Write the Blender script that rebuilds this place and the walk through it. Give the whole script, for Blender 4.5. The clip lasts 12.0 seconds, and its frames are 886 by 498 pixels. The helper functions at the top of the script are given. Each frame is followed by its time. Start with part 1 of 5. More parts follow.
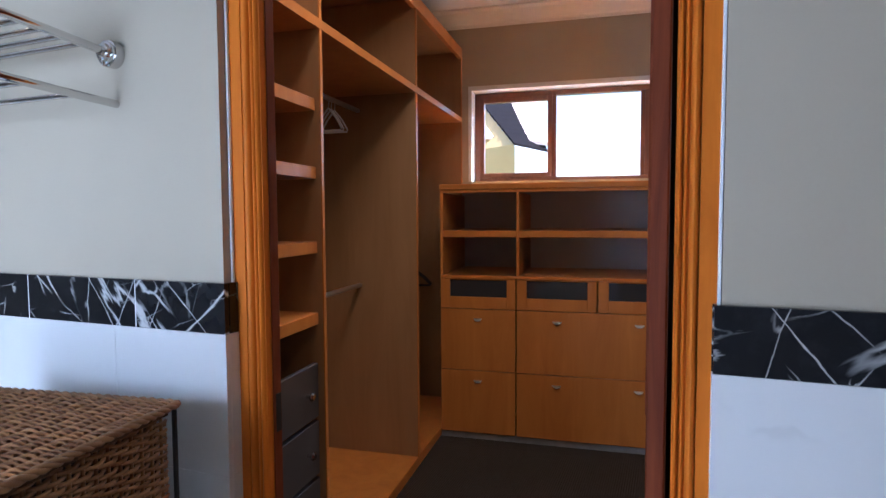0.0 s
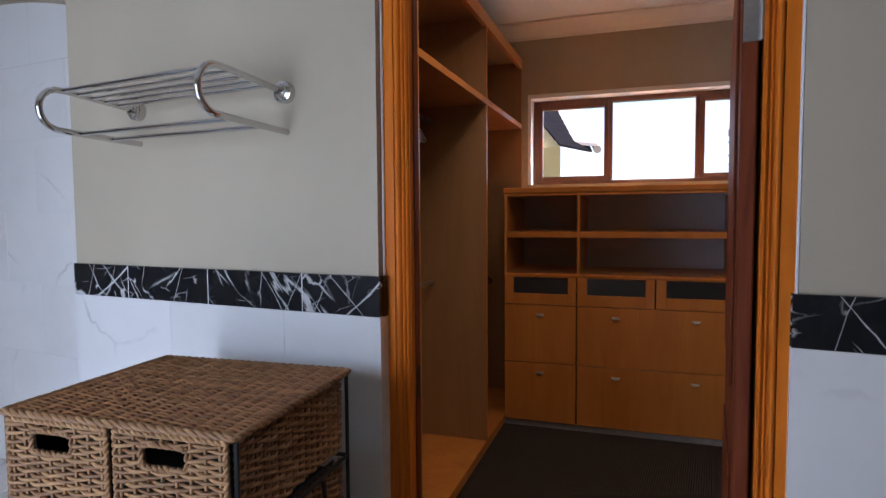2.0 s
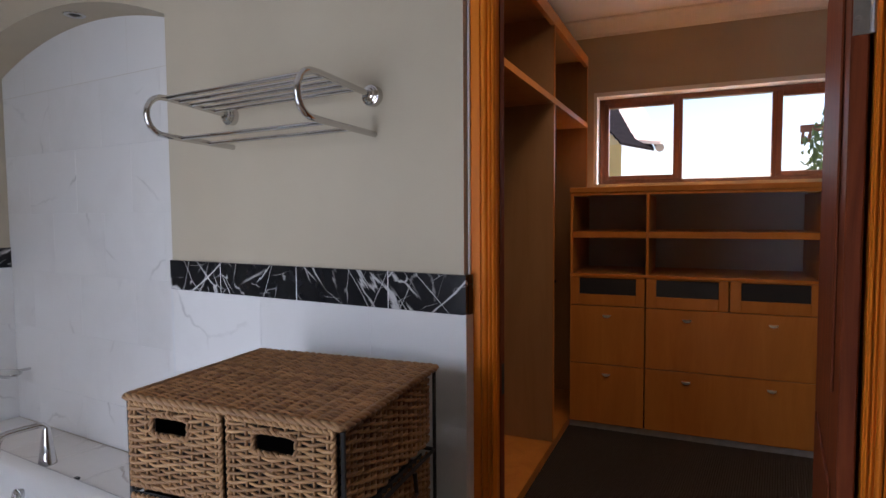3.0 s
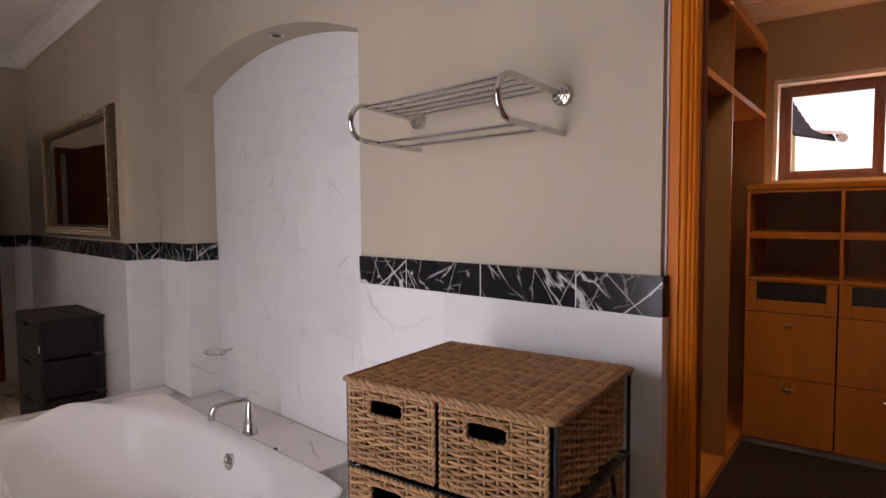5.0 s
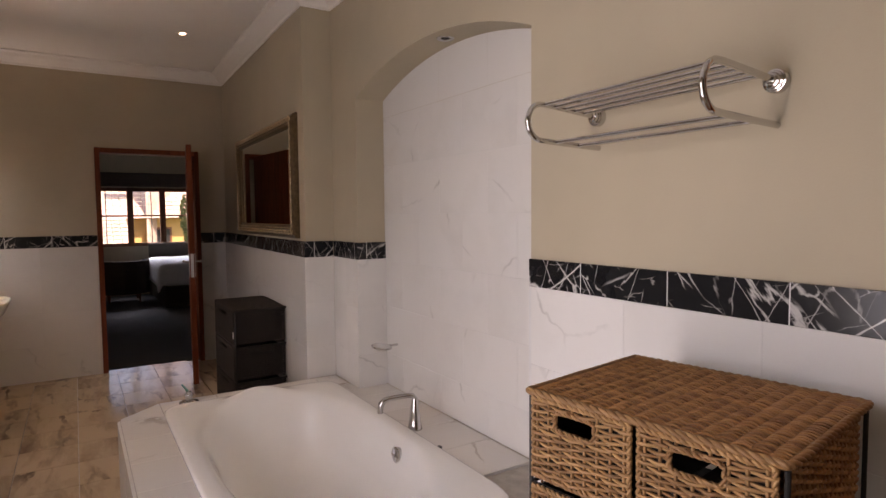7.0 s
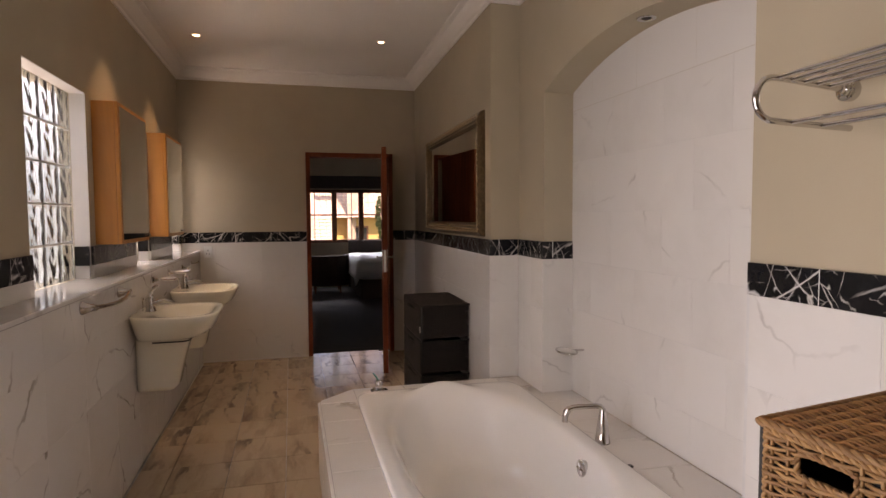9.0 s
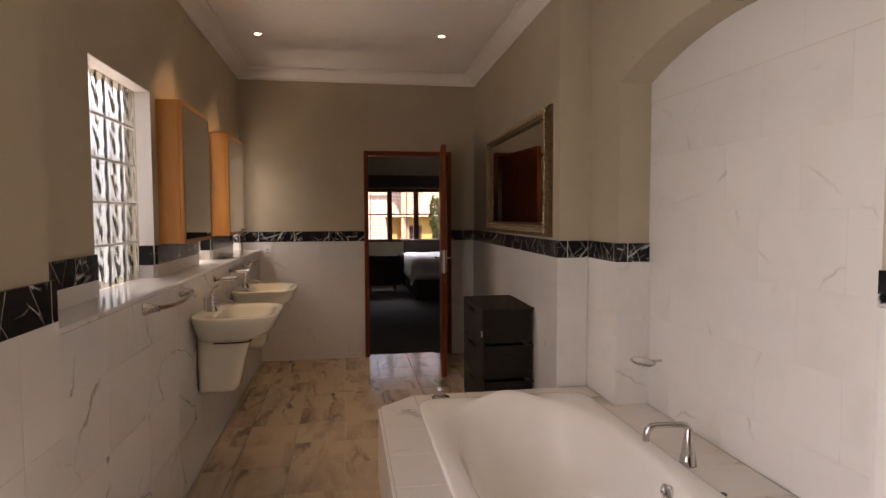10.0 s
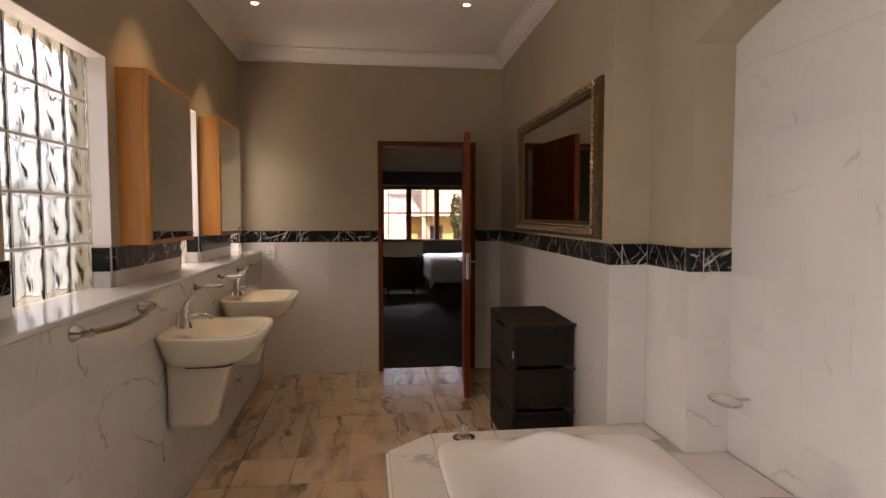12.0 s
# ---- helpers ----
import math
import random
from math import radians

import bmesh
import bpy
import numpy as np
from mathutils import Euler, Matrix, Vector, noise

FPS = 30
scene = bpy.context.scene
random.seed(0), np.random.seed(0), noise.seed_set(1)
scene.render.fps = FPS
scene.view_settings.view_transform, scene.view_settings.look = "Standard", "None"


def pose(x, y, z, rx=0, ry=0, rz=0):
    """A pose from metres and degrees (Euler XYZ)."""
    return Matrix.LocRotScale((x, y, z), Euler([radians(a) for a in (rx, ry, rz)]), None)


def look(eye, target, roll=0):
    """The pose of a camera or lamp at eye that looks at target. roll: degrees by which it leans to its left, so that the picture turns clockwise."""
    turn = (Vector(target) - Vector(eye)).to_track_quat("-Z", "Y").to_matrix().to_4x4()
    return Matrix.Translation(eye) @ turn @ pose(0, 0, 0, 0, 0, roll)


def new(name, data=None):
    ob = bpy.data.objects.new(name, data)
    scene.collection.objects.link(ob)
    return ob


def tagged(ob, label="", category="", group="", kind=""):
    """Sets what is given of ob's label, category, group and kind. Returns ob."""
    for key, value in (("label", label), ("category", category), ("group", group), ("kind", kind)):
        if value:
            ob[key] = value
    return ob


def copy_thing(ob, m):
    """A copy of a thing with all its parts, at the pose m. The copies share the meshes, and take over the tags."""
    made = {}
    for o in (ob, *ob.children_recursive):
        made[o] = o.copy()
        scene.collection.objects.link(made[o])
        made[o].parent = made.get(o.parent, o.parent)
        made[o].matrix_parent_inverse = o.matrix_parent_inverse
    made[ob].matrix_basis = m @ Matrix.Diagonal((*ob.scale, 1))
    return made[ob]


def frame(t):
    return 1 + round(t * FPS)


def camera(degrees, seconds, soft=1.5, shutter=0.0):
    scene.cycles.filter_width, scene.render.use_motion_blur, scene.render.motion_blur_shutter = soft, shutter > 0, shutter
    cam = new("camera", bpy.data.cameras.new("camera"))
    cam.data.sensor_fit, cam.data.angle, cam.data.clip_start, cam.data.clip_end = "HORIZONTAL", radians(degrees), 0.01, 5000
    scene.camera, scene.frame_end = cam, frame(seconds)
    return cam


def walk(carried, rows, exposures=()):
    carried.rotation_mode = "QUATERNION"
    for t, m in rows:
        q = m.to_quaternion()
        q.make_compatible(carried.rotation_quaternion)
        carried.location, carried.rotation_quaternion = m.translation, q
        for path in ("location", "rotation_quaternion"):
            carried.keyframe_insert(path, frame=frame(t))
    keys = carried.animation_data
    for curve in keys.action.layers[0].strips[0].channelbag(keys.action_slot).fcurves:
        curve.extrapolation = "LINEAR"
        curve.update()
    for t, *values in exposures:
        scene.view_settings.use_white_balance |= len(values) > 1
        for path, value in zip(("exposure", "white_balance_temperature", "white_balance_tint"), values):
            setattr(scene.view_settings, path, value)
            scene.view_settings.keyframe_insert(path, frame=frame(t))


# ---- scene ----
cam = camera(74.3, 12.0)
PATH = [
    (0, (1.997, -0.913, 1.417), (1.271, 0.947, 1.3), -0.3),
    (0.5, (1.992, -1.026, 1.424), (1.259, 0.832, 1.308), -0.3),
    (1, (1.971, -1.14, 1.429), (1.227, 0.713, 1.312), -0.3),
    (1.5, (1.946, -1.201, 1.431), (1.169, 0.638, 1.314), -0.4),
    (2, (1.921, -1.237, 1.436), (1.082, 0.575, 1.317), -0.4),
    (2.5, (1.893, -1.269, 1.44), (0.973, 0.503, 1.318), -0.4),
    (3, (1.858, -1.294, 1.436), (0.859, 0.435, 1.318), -0.4),
    (3.5, (1.823, -1.323, 1.435), (0.728, 0.346, 1.319), -0.5),
    (5.5, (1.738, -1.408, 1.438), (0.28, -0.044, 1.324), -0.3),
    (6, (1.708, -1.419, 1.435), (0.167, -0.148, 1.325), -0.2),
    (6.5, (1.681, -1.431, 1.447), (0.065, -0.26, 1.328), -0.4),
    (7, (1.659, -1.418, 1.452), (-0.031, -0.355, 1.331), -0.5),
    (9, (1.548, -1.399, 1.435), (-0.385, -0.897, 1.321), -0.3),
    (9.5, (1.493, -1.415, 1.436), (-0.464, -1.023, 1.321), -0.3),
    (10, (1.374, -1.434, 1.436), (-0.596, -1.105, 1.321), -0.2),
    (10.5, (1.259, -1.46, 1.431), (-0.715, -1.161, 1.317), -0.1),
    (11, (1.127, -1.441, 1.413), (-0.849, -1.156, 1.299), -0.1),
    (11.5, (0.926, -1.385, 1.425), (-1.052, -1.116, 1.311), -0.0),
    (12, (0.739, -1.346, 1.421), (-1.241, -1.088, 1.305), -0.0),
]
# seconds, stops, kelvin, tint: the clip's camera turns from cool to warm as it pans
EXPOSURES = [(0.0, 1.86, 5150, 20), (1.5, 1.44, 5500, 22), (3.5, 0.98, 6600, 28), (5.5, 1.24, 7650, 38), (7.0, 1.20, 8300, 37), (9.0, 1.17, 8800, 36), (12.0, 1.32, 9100, 35)]
walk(cam, [(t, look(eye, target, roll)) for t, eye, target, roll in PATH], EXPOSURES)

# ---- world, sun, large lights ----
world = bpy.data.worlds.new("world")
scene.world = world
world.use_nodes = True
wn = world.node_tree
sky = wn.nodes.new("ShaderNodeTexSky")
sky.sky_type = "NISHITA"
sky.sun_disc = False
SUN_ELEV, SUN_AZ = radians(52), radians(75)
sky.sun_elevation, sky.sun_rotation = SUN_ELEV, SUN_AZ
wn.links.new(sky.outputs["Color"], wn.nodes["Background"].inputs["Color"])
wn.nodes["Background"].inputs["Strength"].default_value = 0.15
sun = new("sun", bpy.data.lights.new("sun", "SUN"))
sun.data.energy, sun.data.angle, sun.data.color = 4.0, radians(0.5), (1.0, 0.95, 0.87)
sun_from = Vector((math.sin(SUN_AZ) * math.cos(SUN_ELEV), math.cos(SUN_AZ) * math.cos(SUN_ELEV), math.sin(SUN_ELEV)))
sun.matrix_world = look(sun_from * 40, (0, 0, 0))


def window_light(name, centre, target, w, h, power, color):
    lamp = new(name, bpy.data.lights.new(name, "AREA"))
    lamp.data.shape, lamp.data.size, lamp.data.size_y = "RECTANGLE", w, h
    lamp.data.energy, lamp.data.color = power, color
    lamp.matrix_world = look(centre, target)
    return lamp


def spot_light(name, x, y, z, power, color=(1.0, 0.72, 0.42), cone=75):
    lamp = new(name, bpy.data.lights.new(name, "SPOT"))
    lamp.data.energy, lamp.data.color, lamp.data.spot_size, lamp.data.spot_blend = power, color, radians(cone), 1.0
    lamp.data.shadow_soft_size = 0.03 if cone < 100 else 0.12
    if cone == 75:
        lamp.data.spot_blend = 0.65
    lamp.matrix_world = look((x, y, z), (x, y, 0))
    return lamp


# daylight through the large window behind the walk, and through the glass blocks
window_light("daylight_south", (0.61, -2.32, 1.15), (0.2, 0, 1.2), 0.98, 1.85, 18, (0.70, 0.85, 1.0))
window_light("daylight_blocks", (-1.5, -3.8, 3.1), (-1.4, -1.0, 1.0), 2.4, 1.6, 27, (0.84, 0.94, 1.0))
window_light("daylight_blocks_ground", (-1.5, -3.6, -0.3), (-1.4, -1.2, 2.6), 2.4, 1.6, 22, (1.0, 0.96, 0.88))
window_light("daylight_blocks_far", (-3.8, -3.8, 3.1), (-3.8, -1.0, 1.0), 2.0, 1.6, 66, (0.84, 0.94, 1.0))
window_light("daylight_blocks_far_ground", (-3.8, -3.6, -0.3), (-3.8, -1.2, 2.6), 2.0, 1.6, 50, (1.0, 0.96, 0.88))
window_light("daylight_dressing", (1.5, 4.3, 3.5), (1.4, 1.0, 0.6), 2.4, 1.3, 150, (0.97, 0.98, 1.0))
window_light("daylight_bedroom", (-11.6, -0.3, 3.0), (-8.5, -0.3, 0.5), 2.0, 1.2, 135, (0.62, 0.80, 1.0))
# unseen ceiling spots, added as fill to brighten the dressing room
DRESS_FILLS = [(1.20, 0.75), (1.35, 1.55), (2.15, 0.80)]
for dx, dy in DRESS_FILLS:
    spot_light("dressing_lamp", dx, dy, 2.80, 11, (1.0, 0.82, 0.60), 166)
DOWNLIGHTS = [(-3.43, -2.085), (-3.28, -0.66), (-2.28, -2.10), (-2.10, -0.66), (-0.80, -0.70)]
for dx, dy in DOWNLIGHTS:
    spot_light("downlight_lamp", dx, dy, 2.80, 9 if dy < -1 else 4, (1.0, 0.82, 0.53), 75 if dy < -1 else 76)


# ---- materials ----
def mat(name, rough=0.5, metal=0.0, spec=0.5):
    m = bpy.data.materials.new(name)
    m.use_nodes = True
    b = m.node_tree.nodes["Principled BSDF"]
    b.inputs["Roughness"].default_value, b.inputs["Metallic"].default_value = rough, metal
    b.inputs["Specular IOR Level"].default_value = spec
    return m, m.node_tree, b


def node(nt, kind, **values):
    n = nt.nodes.new(kind)
    for k, v in values.items():
        n.inputs[k.replace("_", " ")].default_value = v
    return n


def coords(nt, scale=(1, 1, 1), rand=0.0, rot=(0, 0, 0)):
    """Object coordinates, scaled, shifted per object by its random number."""
    tc, mp = nt.nodes.new("ShaderNodeTexCoord"), nt.nodes.new("ShaderNodeMapping")
    mp.inputs["Scale"].default_value = scale
    mp.inputs["Rotation"].default_value = rot
    nt.links.new(tc.outputs["Object"], mp.inputs["Vector"])
    if rand:
        info, mul = nt.nodes.new("ShaderNodeObjectInfo"), nt.nodes.new("ShaderNodeMath")
        mul.operation = "MULTIPLY"
        mul.inputs[1].default_value = rand
        nt.links.new(info.outputs["Random"], mul.inputs[0])
        nt.links.new(mul.outputs[0], mp.inputs["Location"])
    return mp.outputs["Vector"]


def ramp(nt, fac, stops):
    r = nt.nodes.new("ShaderNodeValToRGB")
    els = r.color_ramp.elements
    while len(els) < len(stops):
        els.new(0.5)
    for e, (p, c) in zip(els, stops):
        e.position, e.color = p, (*c, 1) if len(c) == 3 else c
    nt.links.new(fac, r.inputs["Fac"])
    return r.outputs["Color"]


def mixc(nt, fac, a, b, mode="MIX"):
    m = nt.nodes.new("ShaderNodeMix")
    m.data_type, m.blend_type = "RGBA", mode
    for s, v in ((m.inputs[0], fac), (m.inputs[6], a), (m.inputs[7], b)):
        if isinstance(v, (int, float)):
            s.default_value = v
        elif isinstance(v, tuple):
            s.default_value = (*v, 1)
        else:
            nt.links.new(v, s)
    return m.outputs[2]


def noise_tex(nt, vec, scale, detail=4, rough=0.55, distort=0.0):
    n = node(nt, "ShaderNodeTexNoise", Scale=scale, Detail=detail, Roughness=rough, Distortion=distort)
    nt.links.new(vec, n.inputs["Vector"])
    return n.outputs["Fac"]


def bump(nt, b, height, strength=0.2, dist=0.01):
    bp = node(nt, "ShaderNodeBump", Strength=strength, Distance=dist)
    nt.links.new(height, bp.inputs["Height"])
    nt.links.new(bp.outputs["Normal"], b.inputs["Normal"])


def plaster(name, color, rough=0.75, var=0.06):
    m, nt, b = mat(name, rough, spec=0.3)
    v = coords(nt)
    c = ramp(nt, noise_tex(nt, v, 1.7, 3), [(0.3, tuple(x * (1 - var) for x in color)), (0.7, tuple(min(1, x * (1 + var)) for x in color))])
    nt.links.new(c, b.inputs["Base Color"])
    bump(nt, b, noise_tex(nt, v, 160, 4), 0.12, 0.003)
    return m


def marble(name, base, vein, vein_w, rough, scale=2.2, cloud=(0.0, (0.5, 0.5, 0.5)), rand=37.0, bold=(0.45, 0.65), warp_by=0.3, fine=0.0, stretch=(1, 1, 1), rot=(0, 0, 0)):
    m, nt, b = mat(name, rough, spec=0.5)
    v = coords(nt, stretch, rand, rot)
    warp = node(nt, "ShaderNodeTexNoise", Scale=scale * 1.3, Detail=5, Roughness=0.6)
    nt.links.new(v, warp.inputs["Vector"])
    vec = nt.nodes.new("ShaderNodeVectorMath")
    vec.operation = "MULTIPLY_ADD"
    vec.inputs[1].default_value = (warp_by,) * 3
    nt.links.new(warp.outputs["Color"], vec.inputs[0])
    nt.links.new(v, vec.inputs[2])
    vor = node(nt, "ShaderNodeTexVoronoi", Scale=scale)
    vor.feature = "DISTANCE_TO_EDGE"
    nt.links.new(vec.outputs[0], vor.inputs["Vector"])
    line = ramp(nt, vor.outputs["Distance"], [(0.0, (1, 1, 1)), (vein_w * 0.45, (0.85, 0.85, 0.85)), (vein_w, (0, 0, 0))])
    patch = ramp(nt, noise_tex(nt, v, scale * 1.6, 3), [(bold[0], (0, 0, 0)), (bold[1], (1, 1, 1))])
    veins = mixc(nt, 1.0, line, patch, "MULTIPLY")
    if fine:
        v2 = node(nt, "ShaderNodeTexVoronoi", Scale=scale * 2.7)
        v2.feature = "DISTANCE_TO_EDGE"
        nt.links.new(vec.outputs[0], v2.inputs["Vector"])
        thin = ramp(nt, v2.outputs["Distance"], [(0.0, (fine,) * 3), (0.012, (fine * 0.8,) * 3), (0.024, (0, 0, 0))])
        p2 = ramp(nt, noise_tex(nt, v, scale * 2.1, 2), [(0.42, (0, 0, 0)), (0.62, (1, 1, 1))])
        veins = mixc(nt, 1.0, veins, mixc(nt, 1.0, thin, p2, "MULTIPLY"), "ADD")
    cl = ramp(nt, noise_tex(nt, vec.outputs[0], scale * 1.2, 6, 0.6), [(0.48, (0, 0, 0)), (0.75, (cloud[0],) * 3)])
    c = mixc(nt, cl, base, cloud[1])
    c = mixc(nt, veins, c, vein)
    nt.links.new(c, b.inputs["Base Color"])
    bump(nt, b, noise_tex(nt, v, 9, 2), 0.04, 0.01)
    return m


def turned(nt, angle, along, across, rand):
    """Object coordinates turned in the tile's plane, then drawn out along one way."""
    v = coords(nt, (1, 1, 1), rand, (0, angle, 0))
    mp = nt.nodes.new("ShaderNodeMapping")
    mp.inputs["Scale"].default_value = (along, across, across)
    nt.links.new(v, mp.inputs["Vector"])
    return mp.outputs["Vector"]


def veined(name, base, vein):
    """Black marble crossed by crisp, nearly straight white veins."""
    m, nt, b = mat(name, 0.18, spec=0.3)
    total = None
    # turn, spacing along and across, width, share left out, brightness, waver
    for angle, along, across, width, lo, hi, top, waver in ((0.62, 1.7, 6.5, 0.026, 0.50, 0.56, 1.0, 0.55), (-0.85, 3.0, 13, 0.018, 0.49, 0.56, 0.9, 0.40), (1.25, 3.5, 15, 0.018, 0.50, 0.57, 0.8, 0.40), (0.25, 6, 22, 0.022, 0.53, 0.60, 0.5, 0.55)):
        v = turned(nt, angle, along, across, 31.0 + across)
        warp = node(nt, "ShaderNodeTexNoise", Scale=1.1, Detail=5, Roughness=0.6)
        nt.links.new(v, warp.inputs["Vector"])
        vec = nt.nodes.new("ShaderNodeVectorMath")
        vec.operation = "MULTIPLY_ADD"
        vec.inputs[1].default_value = (waver,) * 3
        nt.links.new(warp.outputs["Color"], vec.inputs[0])
        nt.links.new(v, vec.inputs[2])
        vor = node(nt, "ShaderNodeTexVoronoi", Scale=1.0)
        vor.feature = "DISTANCE_TO_EDGE"
        nt.links.new(vec.outputs[0], vor.inputs["Vector"])
        line = ramp(nt, vor.outputs["Distance"], [(0.0, (top,) * 3), (width * 0.35, (top * 0.8,) * 3), (width, (0, 0, 0))])
        patch = ramp(nt, noise_tex(nt, v, 0.9, 2), [(lo, (0, 0, 0)), (hi, (1, 1, 1))])
        line = mixc(nt, 1.0, line, patch, "MULTIPLY")
        total = line if total is None else mixc(nt, 1.0, total, line, "LIGHTEN")
    cl = ramp(nt, noise_tex(nt, coords(nt, (1, 1, 1), 21.0), 14, 6, 0.65), [(0.5, (0, 0, 0)), (0.85, (0.7, 0.7, 0.7))])
    c = mixc(nt, total, mixc(nt, cl, base, (0.028, 0.028, 0.031)), vein)
    nt.links.new(c, b.inputs["Base Color"])
    return m


def wood(name, dark, light, rough=0.3, scale=(30, 30, 2.2), coat=0.3, rand=11.0, spec=0.5):
    m, nt, b = mat(name, rough, spec=spec)
    v = coords(nt, scale, rand)
    g = noise_tex(nt, v, 1.0, 8, 0.65, 0.8)
    c = ramp(nt, g, [(0.3, dark), (0.72, light)])
    v2 = coords(nt, tuple(s * 0.12 for s in scale), rand)
    c = mixc(nt, ramp(nt, noise_tex(nt, v2, 1.0, 2), [(0.3, (0, 0, 0)), (0.8, (0.3, 0.3, 0.3))]), c, dark)
    nt.links.new(c, b.inputs["Base Color"])
    b.inputs["Coat Weight"].default_value = coat
    b.inputs["Coat Roughness"].default_value = 0.15
    bump(nt, b, g, 0.08, 0.003)
    return m


def plain(name, color, rough=0.4, metal=0.0, var=0.12, scale=20, bmp=0.05):
    m, nt, b = mat(name, rough, metal)
    v = coords(nt)
    n = noise_tex(nt, v, scale, 4)
    nt.links.new(ramp(nt, n, [(0.3, tuple(x * (1 - var) for x in color)), (0.7, tuple(min(1, x * (1 + var)) for x in color))]), b.inputs["Base Color"])
    if bmp:
        bump(nt, b, noise_tex(nt, v, scale * 6, 3), bmp, 0.003)
    return m


def glass_mat(name, rough=0.0, ripple=0.0, tint=(1, 1, 1)):
    m, nt, b = mat(name, rough)
    b.inputs["Base Color"].default_value = (*tint, 1)
    b.inputs["Transmission Weight"].default_value = 1.0
    b.inputs["IOR"].default_value = 1.4 if ripple else 1.1
    if ripple:
        v = coords(nt, (1, 1, 0.45), 5.0, (0, 0.5, 0))
        bump(nt, b, noise_tex(nt, v, 20, 1, 0.4, 1.2), 0.7, ripple)
    return m


def wicker_mat(name, a, c2):
    m, nt, b = mat(name, 0.55)
    g = nt.nodes.new("ShaderNodeNewGeometry")
    base = ramp(nt, g.outputs["Random Per Island"], [(0.0, a), (1.0, c2)])
    v = coords(nt)
    base = mixc(nt, ramp(nt, noise_tex(nt, v, 18, 3), [(0.4, (0, 0, 0)), (0.8, (0.28, 0.28, 0.28))]), base, tuple(x * 0.45 for x in a))
    nt.links.new(base, b.inputs["Base Color"])
    bump(nt, b, noise_tex(nt, v, 260, 3), 0.25, 0.002)
    return m


PAINT = plaster("taupe_wall_paint", (0.455, 0.385, 0.28))
CEIL = plaster("ceiling_paint", (0.80, 0.77, 0.725), var=0.02)
WHITE_PAINT = plaster("white_reveal_paint", (0.78, 0.77, 0.75), var=0.03)
TILE = marble("white_marble_tile", (0.715, 0.692, 0.655), (0.47, 0.445, 0.415), 0.010, 0.14, 1.5, (0.8, (0.63, 0.605, 0.565)), bold=(0.54, 0.72))
TILE_VEINED = marble("grey_veined_marble_tile", (0.70, 0.685, 0.665), (0.30, 0.27, 0.24), 0.012, 0.14, 1.8, (0.6, (0.62, 0.595, 0.56)), bold=(0.45, 0.62), warp_by=0.22)
LEDGE_TILE = marble("polished_ledge_marble", (0.72, 0.71, 0.70), (0.40, 0.38, 0.36), 0.009, 0.05, 1.5, (0.5, (0.64, 0.62, 0.60)), bold=(0.55, 0.72))
BAND = veined("black_veined_marble", (0.010, 0.010, 0.011), (0.60, 0.58, 0.55))
FLOOR_TILE = marble("floor_marble", (0.50, 0.39, 0.275), (0.17, 0.125, 0.09), 0.07, 0.16, 2.8, (1.0, (0.21, 0.145, 0.10)), warp_by=0.35, stretch=(0.38, 1.0, 1.35))
DECK_TILE = marble("deck_marble", (0.70, 0.67, 0.63), (0.42, 0.37, 0.32), 0.02, 0.2, 2.0, (0.4, (0.62, 0.57, 0.51)), bold=(0.5, 0.7))
GROUT = plain("grout", (0.42, 0.39, 0.35), 0.85, var=0.15)
GROUT_W = plain("white_grout", (0.62, 0.61, 0.59), 0.85, var=0.06)
FRAME_WOOD = wood("orange_varnished_wood", (0.52, 0.125, 0.007), (0.70, 0.195, 0.012), 0.42, coat=0.0, spec=0.14)
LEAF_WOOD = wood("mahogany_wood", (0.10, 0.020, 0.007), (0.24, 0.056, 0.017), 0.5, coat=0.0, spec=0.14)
VENEER = wood("cherry_veneer", (0.40, 0.130, 0.018), (0.56, 0.215, 0.038), 0.33, (7, 7, 1.0), 0.12, spec=0.35)
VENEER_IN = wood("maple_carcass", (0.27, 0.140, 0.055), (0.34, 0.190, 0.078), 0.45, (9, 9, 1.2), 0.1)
MAPLE = wood("maple_cabinet", (0.50, 0.185, 0.035), (0.68, 0.285, 0.060), 0.35, (9, 9, 1.1), 0.12)
WIN_WOOD = wood("brown_window_timber", (0.13, 0.045, 0.022), (0.24, 0.085, 0.035), 0.4)
CHROME = plain("chrome", (0.60, 0.59, 0.58), 0.07, 1.0, 0.02, 30, 0)
STEEL = plain("brushed_steel", (0.55, 0.54, 0.52), 0.3, 1.0, 0.08, 60)
NICKEL = plain("satin_nickel", (0.90, 0.86, 0.78), 0.35, 0.1, 0.02, 40)
IRON = plain("black_iron", (0.018, 0.017, 0.016), 0.45, 0.3)
CERAMIC = plain("glazed_ceramic", (0.80, 0.79, 0.76), 0.07, 0.0, 0.015, 3, 0.01)
BASIN_CERAMIC = plain("ivory_ceramic", (0.78, 0.745, 0.63), 0.08, 0.0, 0.015, 3, 0.01)
MIRROR = plain("mirror_silver", (0.86, 0.87, 0.86), 0.015, 1.0, 0.01, 2, 0)
GILT = plain("antique_gilt", (0.13, 0.085, 0.045), 0.42, 0.7, 0.3, 45, 0.2)
GLASS = glass_mat("window_glass")
BLOCK = glass_mat("rippled_glass_block", 0.08, 0.003, (0.80, 0.865, 0.91))
BLOCK_OUTER = glass_mat("satin_glass_block", 0.42, 0.003, (0.77, 0.845, 0.90))
SOAP_GLASS = plain("frosted_dish", (0.70, 0.69, 0.66), 0.2)
WICKER = wicker_mat("natural_wicker", (0.205, 0.096, 0.034), (0.41, 0.225, 0.090))
